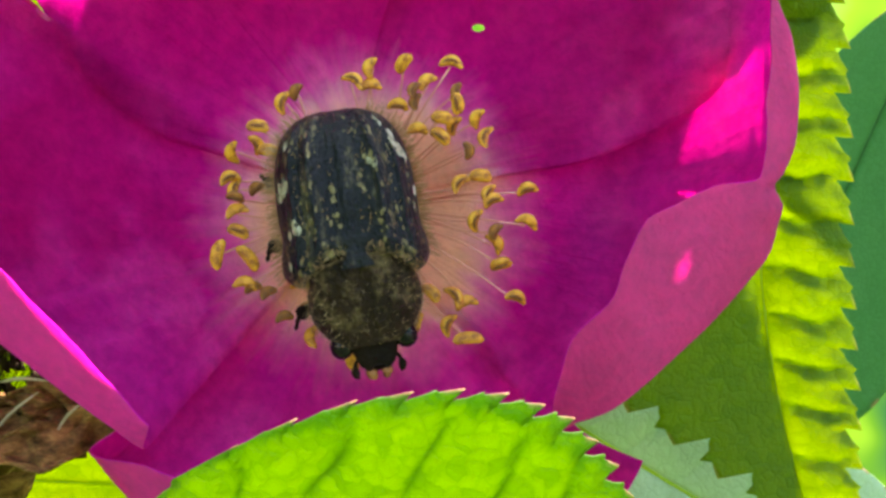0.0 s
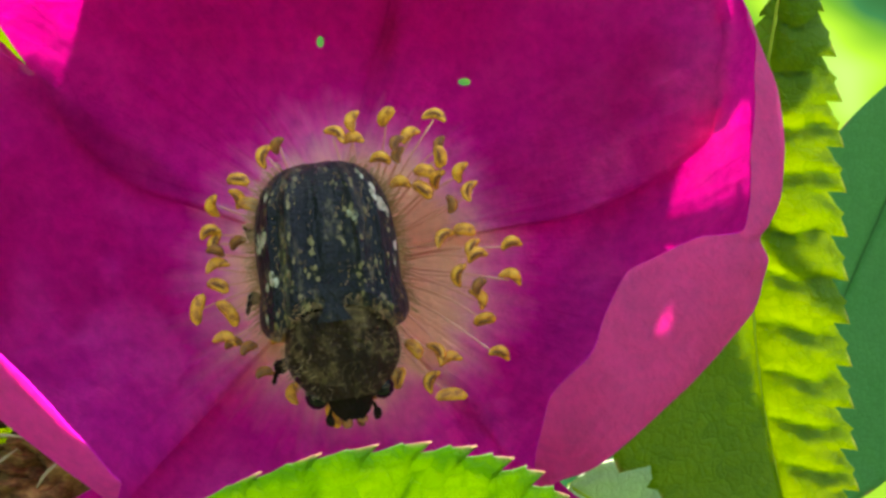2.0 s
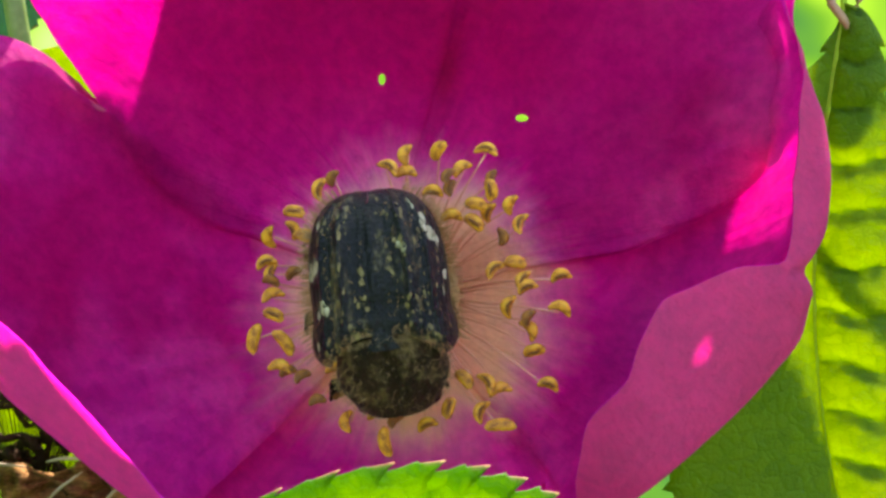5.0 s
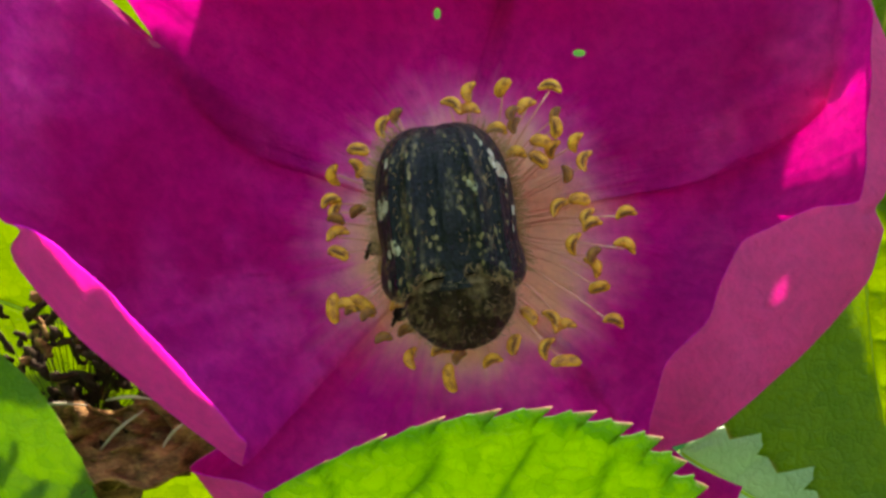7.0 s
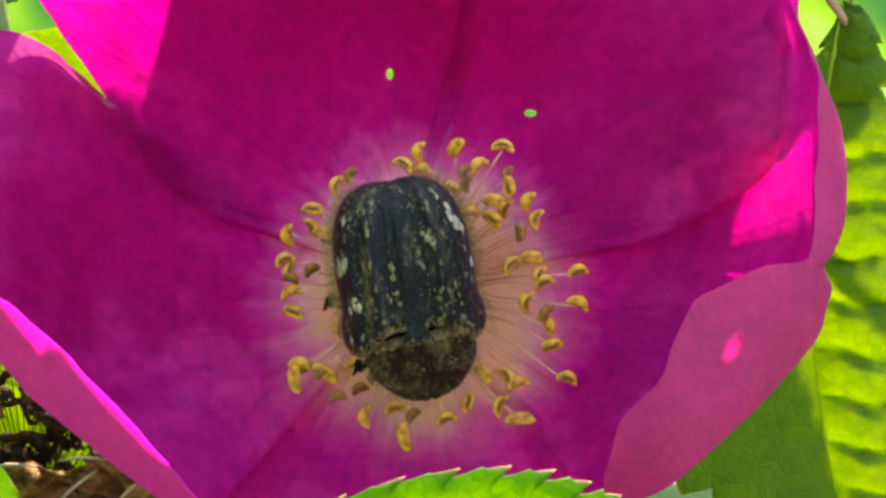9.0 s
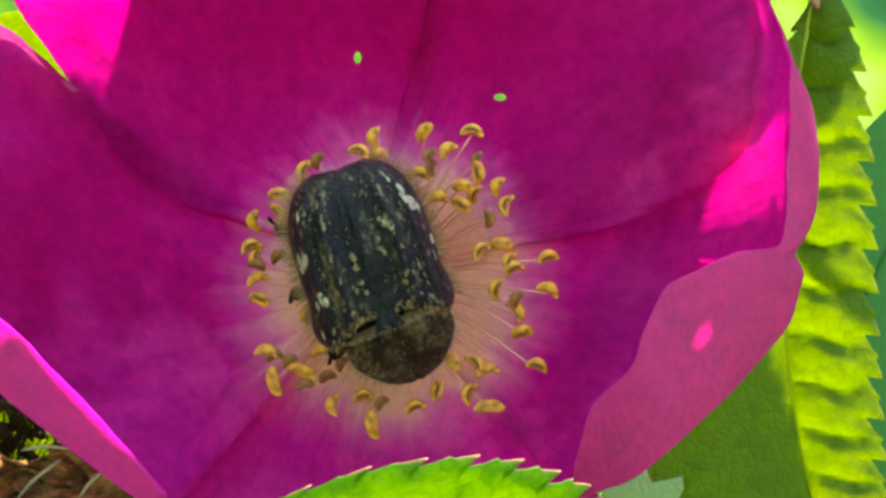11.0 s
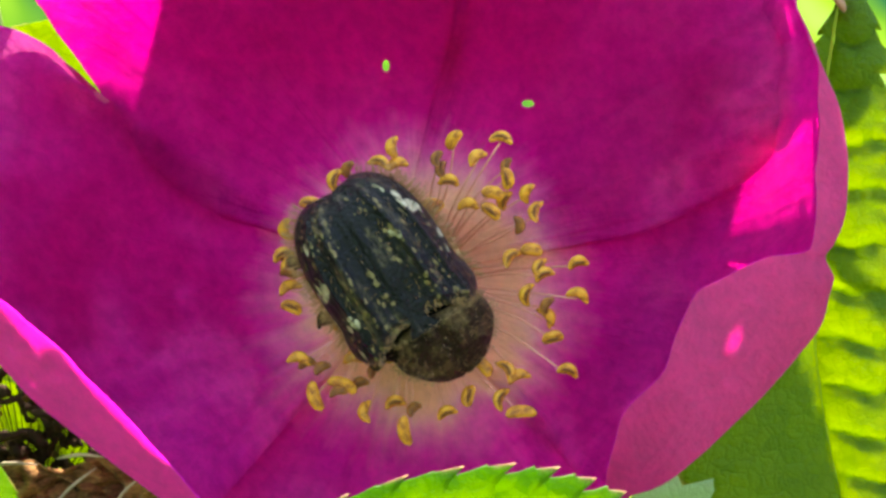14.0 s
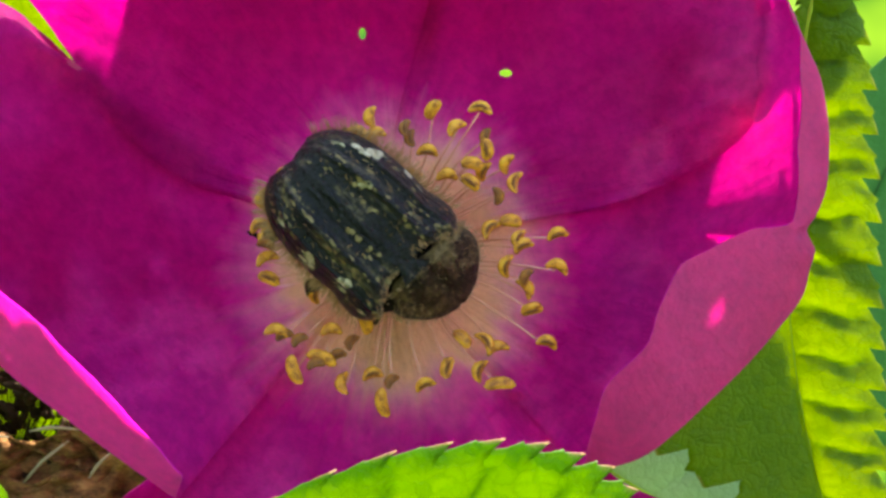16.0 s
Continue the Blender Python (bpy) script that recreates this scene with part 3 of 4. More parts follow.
def build_stamens(rose):
    rnd = random.Random(11)
    kinds = []
    for length, bend, width, mat in ((0.54, 0.10, 0.23, ANTHER), (0.52, 0.26, 0.20, ANTHER), (0.74, 0.14, 0.23, ANTHER), (0.44, 0.18, 0.18, ANTHER_OLD), (0.58, 0.32, 0.20, ANTHER)):
        me = anther_mesh("anther", length, bend, width)
        me.materials.append(mat)
        slit = tube([(length * q, bend * (1 - q * q) - 0.06, width * 0.70 * (1 - abs(q) ** 3) ** 0.5) for q in (-0.7, -0.35, 0.0, 0.3, 0.6)], [0.02, 0.075, 0.105, 0.08, 0.02], 6)
        sm = mesh_of("slit", *slit)
        sm.materials.append(SLIT)
        kinds.append((me, sm))
    spots = [(x, z, rnd.uniform(0.3, 1.0), turn) for x, z, turn in ANTHERS_ABOVE + ANTHERS_LEFT + ANTHERS_RIGHT]
    spots += [(x, z, rnd.uniform(1.2, 2.2), turn) for x, z, turn in ANTHERS_BELOW]
    placed, pushed, swept, dragged = len(spots), [], [], []
    for k in range(78):                                  # short inner ones under the beetle
        a, r = k * 2.39996, 1.6 + 2.4 * ((k * 0.618) % 1)
        if math.cos(a) < 0.3:                            # none where the bare filaments show
            spots.append((0.3 + r * math.cos(a), -0.2 + r * math.sin(a), rnd.uniform(2.2, 3.4), rnd.uniform(0, 360)))
    for n, (x, z, y, turn) in enumerate(spots):
        a = math.atan2(z + 0.2, x - 0.6)
        foot = np.array([0.6 + 2.5 * math.cos(a), 5.0, -0.2 + 2.5 * math.sin(a)])
        tip = np.array([x, y + 0.25, z])
        mid = foot + (tip - foot) * 0.55 + np.array([rnd.uniform(-0.3, 0.3), -0.5, rnd.uniform(-0.3, 0.3)])
        st = piece("stamen", mesh_of("stamen", *tube(spline([foot, mid, tip], 7), [0.08, 0.065, 0.055, 0.05, 0.045, 0.045, 0.045], 5)), FILAMENT, rose)
        if (x, z) in ((-6.1, -2.4), (-4.9, -2.6)):
            pushed.append(st)
        if (x, z) in ((-0.2, 5.3), (0.8, 6.0), (0.7, 5.1)):
            swept.append(st)
        if (x, z) in ((2.7, 5.0), (2.8, 4.5)):
            dragged.append(st)
        spent = (x, z) in SPENT or n >= placed and rnd.random() < 0.5
        me, sm = kinds[2 if (x, z) in LONG else 3 if spent else (0, 1, 4)[rnd.randrange(3)]]
        an = piece("anther", me, ANTHER, st, "shrunken brown anther" if spent else "")
        an.matrix_basis = Matrix.Translation(Vector((x, y, z)) * MM) @ pose(0, 0, 0, 90 + rnd.uniform(-28, 28), rnd.uniform(-18, 18), 0) @ pose(0, 0, 0, 0, 0, turn)
        if (x, z) not in LONG and rnd.random() < 0.5:
            piece("slit", sm, SLIT, an)
    return pushed, swept, dragged


ROSE = build_rose()
PUSHED, SWEPT, DRAGGED = build_stamens(ROSE)


# ---- leaves ----
def leaf_mesh(name, length, halves, teeth, fold, bow, quilt, lean=0.16, depth=0.05, curl=0.0, blunt=0.75, sway=0.0, crease=1.5, blunt_far=0.0, hook=0.18, relief=1.0):
    """Saw-toothed leaflet along +X in its own space; halves folded up along the midrib, cheeks swelling between the side veins."""
    verts, faces, rim, veins = [], [], [], []
    per, nv = 8, 16
    rnd = random.Random(teeth)
    for side, half, fd, puff in ((-1, halves[0], fold[0], quilt[0]), (1, halves[1], fold[1], quilt[1])):
        n = teeth * per
        o = len(verts)
        size = [rnd.uniform(0.75, 1.2) for _ in range(teeth + 1)]
        for i in range(n + 1):
            u, ph = i / n, (i % per) / per
            env = half * (math.sin(math.pi * u ** 0.9) ** (blunt if side > 0 else blunt_far or blunt) if 0 < u < 1 else 0.0)
            saw = ph ** 0.75 + (0.28 if ph == 0.375 else 0.0)
            reach = max(0.0, env + (0.5 * half + 2.0) * depth * size[i // per] * (saw * 1.5 - 1.0) * min(1.0, 6 * u, 6 * (1 - u)))
            tip = length / teeth * hook * saw * min(1.0, 5 * (1 - u), depth * 20)
            slant = length * lean * reach / max(halves) * math.sin(math.pi * u)
            for j in range(nv):
                v = j / (nv - 1)
                cell = (i / per / crease + 0.22 * noise.noise(Vector((u * 9, v * 2.2, side * 5.0 + teeth))) - 0.12 * math.sin(3 * v)) % 1.0
                swell = 1 - abs(2 * cell - 1) ** 4
                x = length * u + (slant + tip * v ** 8) * v
                y = reach * v
                z = y * math.sin(radians(fd)) + bow * (x / length - 0.5) ** 2 * 4 + curl * v ** 3
                z += relief * puff * swell * math.sin(math.pi * min(1, v * 1.04)) ** 0.6
                z += 0.12 * noise.noise(Vector((x * 0.6, y * 0.6, side * 3.0))) * v
                verts.append((x, side * y * math.cos(radians(fd)) + sway * math.sin(math.pi * u), z))
                rim.append(v if ph > 0.6 else v * 0.96)
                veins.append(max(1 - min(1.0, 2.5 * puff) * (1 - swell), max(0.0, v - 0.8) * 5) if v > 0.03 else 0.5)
        faces += [tuple(o + k for k in (f if side > 0 else f[::-1])) for f in grid_faces(n + 1, nv)]
    return mesh_of(name, verts, faces, attrs={"rim": rim, "vein": veins})


def build_leaf(label, m, length, halves, teeth, fold, bow, quilt, mat, vein_mat, curl=0.0, depth=0.05, blunt=0.75, sway=0.0, stalk=0.12, lean=0.16, crease=1.5, blunt_far=0.0, hook=0.18, relief=1.0):
    leaf = new("leaf")
    leaf.empty_display_size = 0.005
    leaf.matrix_world = m
    tagged(leaf, label, "leaf", "leaves of the rose shrub")
    thicken(piece("blade", leaf_mesh("blade", length, halves, teeth, fold if isinstance(fold, tuple) else (fold, fold), bow, quilt if isinstance(quilt, tuple) else (quilt, quilt), lean=lean, curl=curl, depth=depth, blunt=blunt, sway=sway, crease=crease, blunt_far=blunt_far, hook=hook, relief=relief), mat, leaf), 0.10)
    mid = [(length * u, sway * math.sin(math.pi * max(0, u)), bow * (u - 0.5) ** 2 * 4) for u in np.linspace(-stalk, 0.97, 18)]
    piece("midrib", mesh_of("midrib", *tube(mid, np.linspace(0.17, 0.05, 18), 7)), vein_mat, leaf, "pale raised midrib")
    return leaf


def frame_of(origin, along, face):
    """Pose with +X along and +Z towards face, origin in millimetres from the flower's heart."""
    x = Vector(along).normalized()
    z = Vector(face)
    z = (z - x * z.dot(x)).normalized()
    y = z.cross(x)
    m = Matrix((x, y, z)).transposed().to_4x4()
    m.translation = Vector(FLOWER) + Vector(origin) * MM
    return m


VEIN = solid_material("leaf_vein", [(0.3, (0.20, 0.34, 0.02)), (0.7, (0.36, 0.52, 0.04))], 0.8, 0.6, 0.1, spec=0.15)
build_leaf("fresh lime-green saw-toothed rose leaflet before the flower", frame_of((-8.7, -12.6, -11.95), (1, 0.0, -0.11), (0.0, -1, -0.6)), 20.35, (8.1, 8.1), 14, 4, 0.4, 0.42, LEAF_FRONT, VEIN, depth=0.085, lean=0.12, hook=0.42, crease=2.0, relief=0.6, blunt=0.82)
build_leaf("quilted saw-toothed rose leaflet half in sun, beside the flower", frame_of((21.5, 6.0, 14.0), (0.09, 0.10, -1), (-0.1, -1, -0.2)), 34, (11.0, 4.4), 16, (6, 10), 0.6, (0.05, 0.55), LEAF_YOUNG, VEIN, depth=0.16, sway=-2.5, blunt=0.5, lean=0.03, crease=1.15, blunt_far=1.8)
build_leaf("pale saw-toothed rose leaflet below the flower", frame_of((12.0, 15, -12.2), (0.86, 0.1, -0.52), (0.0, -1, 0.3)), 24, (6.4, 6.4), 11, 8, 0.5, 0.25, LEAF_BACK, VEIN, depth=0.0, blunt=0.62, stalk=0.0)
# leaflets above the view, added only to shape the sun's shadows below
SHADING = build_leaf("broad green leaflet, unseen, added above to shade the flower", frame_of((22.5, 15.5, 32), (-1.0, 0.0, 0.0), (0.0, 0.0, 1)), 29.6, (14, 9.8), 13, 3, 0.4, 0.3, LEAF, VEIN, blunt=0.12, stalk=0.0, sway=-2.3, lean=0.05)
cut_hole(SHADING.children[0].data, 25.65, 6.05, 4.7, 0.8, "y", 36.5)      # slit added to let a strip of sun onto the left flap
cut_hole(SHADING.children[0].data, 1.03, 5.36, 0.36, 0.28, "y")           # hole added to let a spot of sun onto the right flap
build_leaf("tiny green leaflet, unseen, added above to shade the flower", frame_of((21.3, 17.2, 32.3), (0.42, -0.91, 0.0), (0.0, 0.0, 1)), 7.4, (0.8, 0.4), 6, 3, 0.1, 0.1, LEAF, VEIN, blunt=0.3, stalk=0.0)
build_leaf("tiny green leaflet, unseen, added above to shade the flower", frame_of((23.0, 11.6, 32.5), (0.05, -1.0, 0.0), (0.0, 0.0, 1)), 5.0, (1.7, 1.5), 6, 3, 0.1, 0.1, LEAF, VEIN, blunt=0.3, stalk=0.0)
build_leaf("pointed green leaflet, unseen, added above to shade the flower", frame_of((-6.9, 10.7, 32.3), (-0.91, -0.41, 0.0), (0.0, 0.0, 1)), 8.4, (2.0, 2.1), 8, 3, 0.1, 0.1, LEAF, VEIN, blunt=0.22, stalk=0.0)
build_leaf("pointed green leaflet, unseen, added above to shade the flower", frame_of((-6.8, 16.9, 32.3), (-1.0, 0.04, 0.0), (0.0, 0.0, 1)), 8.0, (3.0, 2.8), 8, 3, 0.1, 0.1, LEAF, VEIN, blunt=0.22, stalk=0.0, lean=0.0)
build_leaf("pointed green leaflet, unseen, added above to shade the flower", frame_of((-13.4, 11.8, 32.4), (-1.0, 0.0, 0.0), (0.0, 0.0, 1)), 8.0, (2.6, 2.8), 8, 3, 0.1, 0.1, LEAF, VEIN, blunt=0.25, stalk=0.0, lean=0.0)
build_leaf("small green leaflet, unseen, added above to shade the quilted leaf", frame_of((28.3, 16.5, 32.5), (-1.0, 0.0, 0.0), (0.0, 0.0, 1)), 3.2, (2.0, 2.0), 9, 3, 0.1, 0.1, LEAF, VEIN, blunt=0.4)
build_leaf("narrow green leaflet, unseen, added above to shade the quilted leaf", frame_of((34.9, 38.6, 33), (-0.712, -0.702, 0.0), (0.0, 0.0, 1)), 18.4, (4.6, 4.5), 11, 3, 0.2, 0.1, LEAF, VEIN, blunt=0.22)
build_leaf("blue-green shaded rose leaflet behind the flower", frame_of((62, 95, 22), (-0.42, 0.1, -1), (0.0, -1, 0.1)), 56, (11.5, 13.0), 11, 6, 0.5, 0.0, LEAF_SHADE, LEAF_SHADE, depth=0.0)
build_leaf("pale lime saw-toothed rose leaflet beside the withered bloom", frame_of((-21.6, 1.0, -5.6), (0.10, 0.0, -1), (0.0, -1, -0.3)), 20, (5.6, 5.6), 12, 6, 0.5, 0.1, LEAF, VEIN)
build_leaf("fresh lime-green rose leaflet behind the withered bloom", frame_of((-33, 13.2, -1), (1.0, 0.0, -0.35), (0.0, -1, -0.3)), 22, (7, 7), 11, 4, 0.4, 0.0, LEAF_YOUNG, VEIN, depth=0.02)
build_leaf("fresh lime-green rose leaflet below the withered bloom", frame_of((-32, 20, -15), (1.0, 0.0, -0.05), (0.0, -1, -0.3)), 24, (6, 6), 11, 4, 0.4, 0.0, LEAF_YOUNG, VEIN, depth=0.02)
build_leaf("fresh lime-green rose leaflet behind the flower", frame_of((-30, 27, 12), (1.0, 0.0, -0.02), (0.0, -1, -0.3)), 20, (4.5, 4.5), 11, 4, 0.4, 0.0, LEAF_YOUNG, VEIN, depth=0.02)
build_leaf("dark green rose leaflet behind the flower", frame_of((-40, 30, 22), (1.0, 0.0, -0.10), (0.0, -1, 0.3)), 18, (5.5, 5.5), 10, 6, 0.5, 0.3, LEAF_SHADE, LEAF_SHADE)


# ---- withered bloom ----
def build_withered():
    w = thing("withered_flower", "withered brown rose bloom with dry stamens and shrivelled sepals", "flower", -18.5, 8, -9)
    rnd = random.Random(21)
    piece("hip", mesh_of("hip", *tube(spline([(1, 1, -9), (0.5, 0.5, -5), (0, 0, -3), (0, 0, -1)], 10), [0.7, 0.75, 0.9, 1.4, 2.2, 2.8, 3.0, 2.6, 1.8, 0.8], 12)), DEAD, w, "brown shrunken cup")
    for k in range(230):                       # shrivelled stamens, matted together
        a, r = rnd.uniform(0, 2 * math.pi), 4.6 * math.sqrt(rnd.random())
        tip = np.array((0.6 + r * math.cos(a), rnd.uniform(-3.5, 3), rnd.uniform(-2.0, 7.5) - 0.05 * r * r))
        bend = [tip + np.array([rnd.uniform(-0.9, 0.9) for _ in range(3)]) * q for q in (0.6, 1.0)]
        mid = tip * 0.6 + np.array([0, 0, -1.2])
        st = piece("dry_stamen", mesh_of("dry_stamen", *tube(spline([(0.4 * math.cos(a), 0, -2.5), mid, tip], 6), 0.016, 4)), DEAD_DARK, w)
        fat = rnd.uniform(0.16, 0.34)
        piece("dry_anther", mesh_of("dry_anther", *tube(spline([tip] + bend, 6), [0.08, fat * 0.8, fat, fat * 0.7, fat * 0.8, 0.08], 5)), DEAD_DARK if k % 4 else DEAD, st)
    for x0, z0, x1, z1 in ((-3.6, 0.6, -0.6, 0.0), (-1.6, 0.2, 1.2, 0.4), (1.6, -1.9, 3.9, 0.2), (4.6, -1.8, 5.9, -0.3), (2.0, 0.6, 4.4, 0.7), (-4.6, -2.2, -3.9, -1.2)):
        p0, p1 = np.array((x0, -4.4, z0)), np.array((x1, -4.9, z1))
        piece("straw", mesh_of("straw", *tube(spline([p0, (p0 + p1) / 2 + np.array([0, -0.3, 0.18]), p1], 7), [0.03, 0.06, 0.08, 0.09, 0.08, 0.06, 0.03], 6)), STRAW, w, "pale dry filament")
    v, nu, nv = [], 80, 28                     # crumpled brown petal collar
    for i in range(nu):
        u = i / (nu - 1)
        for j in range(nv):
            t = j / (nv - 1)
            fold = noise.noise(Vector((u * 7, t * 1.3, 2.0))) + 0.5 * noise.noise(Vector((u * 17, t * 4, 5.0)))
            v.append((-4.6 + 12.0 * u, -3.2 - 2.2 * math.sin(math.pi * u) - 1.4 * t + 1.3 * fold, -1.3 - 1.9 * t + 0.9 * noise.noise(Vector((u * 6 + 4, t * 2, 7.0))) - 0.5 * math.sin(5 * u)))
    thicken(piece("dry_petal", mesh_of("dry_petal", v, grid_faces(nu, nv)), DEAD, w, "crumpled brown petal"), 0.14)
    v = []
    for i in range(nu):
        u = i / (nu - 1)
        for j in range(nv):
            t = j / (nv - 1)
            fold = noise.noise(Vector((u * 5, t * 2.3, 8.0))) + 0.6 * noise.noise(Vector((u * 15, t * 6, 1.0)))
            v.append((-3.0 + 10.0 * u, -1.6 - 2.0 * math.sin(math.pi * u) - 0.6 * t + 1.6 * fold, 1.1 * math.sin(2.6 * u + 0.3) - 0.8 - 2.4 * t + 0.8 * noise.noise(Vector((u * 5 + 2, t * 2, 3.0)))))
    thicken(piece("dry_petal", mesh_of("dry_petal", v, grid_faces(nu, nv)), DEAD, w, "crumpled brown petal"), 0.14)
    for k in range(5):
        v, nu, nv = [], 14, 9
        a = radians(-35 + 62 * k)
        for i in range(nu):
            u = i / (nu - 1)
            for j in range(nv):
                t = j / (nv - 1) * 2 - 1
                wd = 2.4 * math.sin(math.pi * (0.12 + 0.86 * u)) * t
                r = 6.5 * u
                y = -2.6 * math.sin(u * 2.2) + 0.5 * noise.noise(Vector((u * 5, t * 2.2, k * 7.0))) * (1 + u)
                z = -2.4 - 0.3 * u + 0.8 * noise.noise(Vector((u * 4 + 9, t * 2.5, k * 3.0)))
                v.append((r * math.cos(a) - wd * math.sin(a) * 0.6, -abs(r * math.sin(a)) * 0.4 + y, z + wd * 0.5))
        thicken(piece("sepal", mesh_of("sepal", v, grid_faces(nu, nv)), DEAD, w, "curled brown sepal"), 0.16)


build_withered()


# ---- stems ----
def build_shrub():
    shrub = thing("rose_shrub", "green thorny stems of a rose shrub rising from the ground", "shrub")
    runs = [([(2, 24, -1000), (3, 26, -500), (1, 22, -120), (-1, 14, -22), (0, 8.5, -3), (0.3, 7.0, -0.5)], [3.2, 2.8, 2.0, 1.2, 1.0, 1.4], STEM),
            ([(3, 26, -400), (-14, 24, -120), (-19.5, 12, -30), (-18.2, 9.2, -17), (-17.0, 8.4, -12.0)], [2.0, 1.6, 1.1, 0.8, 0.65], STEM),
            ([(3, 26, -300), (-20, 30, -60), (-23, 26, 0), (-23.2, 20, 14), (-24.4, 20, 19), (-27, 22, 40)], [1.8, 1.4, 1.0, 0.8, 0.75, 0.6], STEM),
            ([(3, 26, -350), (40, 30, -60), (36, 16, 12), (26, 8, 22), (21.7, 6.6, 15.5)], [1.8, 1.4, 1.0, 0.7, 0.5], TWIG),
            ([(40, 32, -90), (34, 14, -34), (24, -8, -30), (2, -13, -22), (-12, -14.2, -17.2)], [1.2, 1.0, 0.8, 0.6, 0.4], STEM),
            # stem out of view, added to carry the shading leaflets
            ([(40, 30, -60), (46, 34, 10), (44, 34, 32), (35.5, 39.1, 33), (40, 24, 33), (34, 17.4, 32.8), (28.4, 16.5, 32.5)], [1.2, 1.0, 0.7, 0.5, 0.4, 0.3], STEM),
            ([(36, 16, 12), (27, 8, 19), (20.7, 5.4, 14.4), (21.4, 5.2, 13.1), (21.9, 5.4, 12.4)], [0.5, 0.42, 0.34, 0.3, 0.2], TWIG),
            ([(27, 9, 19.2), (22.4, 7.6, 14.2), (22.9, 7.2, 12.8), (22.6, 7.0, 11.4), (22.1, 6.6, 10.4)], [0.3, 0.2, 0.16, 0.13, 0.06], TWIG),
            ([(3, 26, -200), (-30, 40, -60), (-40, 26, -10), (-33.5, 17.2, -1)], [1.4, 1.0, 0.6, 0.3], STEM),
            ([(40, 30, -60), (58, 70, 0), (62, 93, 18), (62, 95, 22.5)], [1.2, 1.0, 0.7, 0.4], STEM),
            # two more unseen stems for the added shading leaflets
            ([(41, 26, 33), (30, 22.5, 32.7), (21, 20, 32.2)], [0.5, 0.4, 0.3], STEM),
            ([(3, 26, -300), (-50, 45, -60), (-55, 40, 20), (-30, 26, 32.8), (-17, 12.5, 32.5), (-13.4, 11.8, 32.4)], [1.4, 1.0, 0.6, 0.3, 0.2, 0.15], STEM),
            ([(22, 24, -80), (10, 18, -24), (9.0, 13, -9.6)], [1.0, 0.7, 0.4], STEM)]
    for path, rad, mat in runs:
        p = spline(path, 40)
        d = np.linspace(0, len(rad) - 1, 40)
        piece("stem", mesh_of("stem", *tube(p, np.interp(d, range(len(rad)), rad), 10)), mat, shrub)


build_shrub()


# ---- the beetle ----
# half-width and height of the closed wing cases from the shoulders (0) to the blunt rear (1)
CASE = spline([(0.0, 2.55, 2.15), (0.05, 3.0, 2.3), (0.13, 3.22, 2.45), (0.22, 3.16, 2.55), (0.30, 3.02, 2.6), (0.42, 3.06, 2.62), (0.58, 3.04, 2.55), (0.72, 2.90, 2.4), (0.84, 2.60, 2.15), (0.92, 2.2, 1.8), (0.975, 1.66, 1.35), (1.0, 1.1, 0.9)], 90)


def elytron_point(side, u, v):
    """u from the shoulder (0) to the rear (1), v from the seam (0) to the outer margin (1)."""
    k = min(1.0, max(0.0, (v - 0.08) / 0.62))
    front = -1.95 - 1.05 * k * k * (3 - 2 * k) + 0.9 * max(0.0, (v - 0.72) / 0.28) ** 2
    z = front + (4.55 - front) * u - 0.06 * u ** 6 * max(0.0, 1 - v * 5)
    g = min(1.0, max(0.0, (z + 3.1) / 7.65))
    w, h = float(np.interp(g, CASE[:, 0], CASE[:, 1])), float(np.interp(g, CASE[:, 0], CASE[:, 2]))
    x = side * (0.004 + w * math.sin(v * math.pi / 2) ** 0.9)
    y = -h * math.cos(v * math.pi / 2 * 0.98) ** 0.60 - 0.22 * math.sin(math.pi * min(1.0, v * 1.15 + 0.04)) * min(1.0, 4 * (1 - u), 6 * u)
    y -= elytron_rib(v) * (0.25 + 0.75 * math.sin(math.pi * min(1, u * 1.05)))
    y -= 0.20 * math.exp(-((u - 0.075) / 0.05) ** 2) * math.sin(math.pi * min(1.0, v * 1.1)) - 0.10 * math.exp(-((u - 0.19) / 0.06) ** 2) * max(0.0, 1 - v * 2.2)
    return (x, y, z)


def elytron_rib(v):
    ridge = 0.30 * math.exp(-((v - 0.30) / 0.055) ** 2) + 0.18 * math.exp(-((v - 0.55) / 0.045) ** 2) + 0.12 * math.exp(-(v / 0.04) ** 2)
    ridge += 0.022 * math.cos(v * 2 * math.pi * 11)
    return ridge - 0.13 * math.exp(-((v - 0.14) / 0.07) ** 2) - 0.08 * math.exp(-((v - 0.42) / 0.05) ** 2)


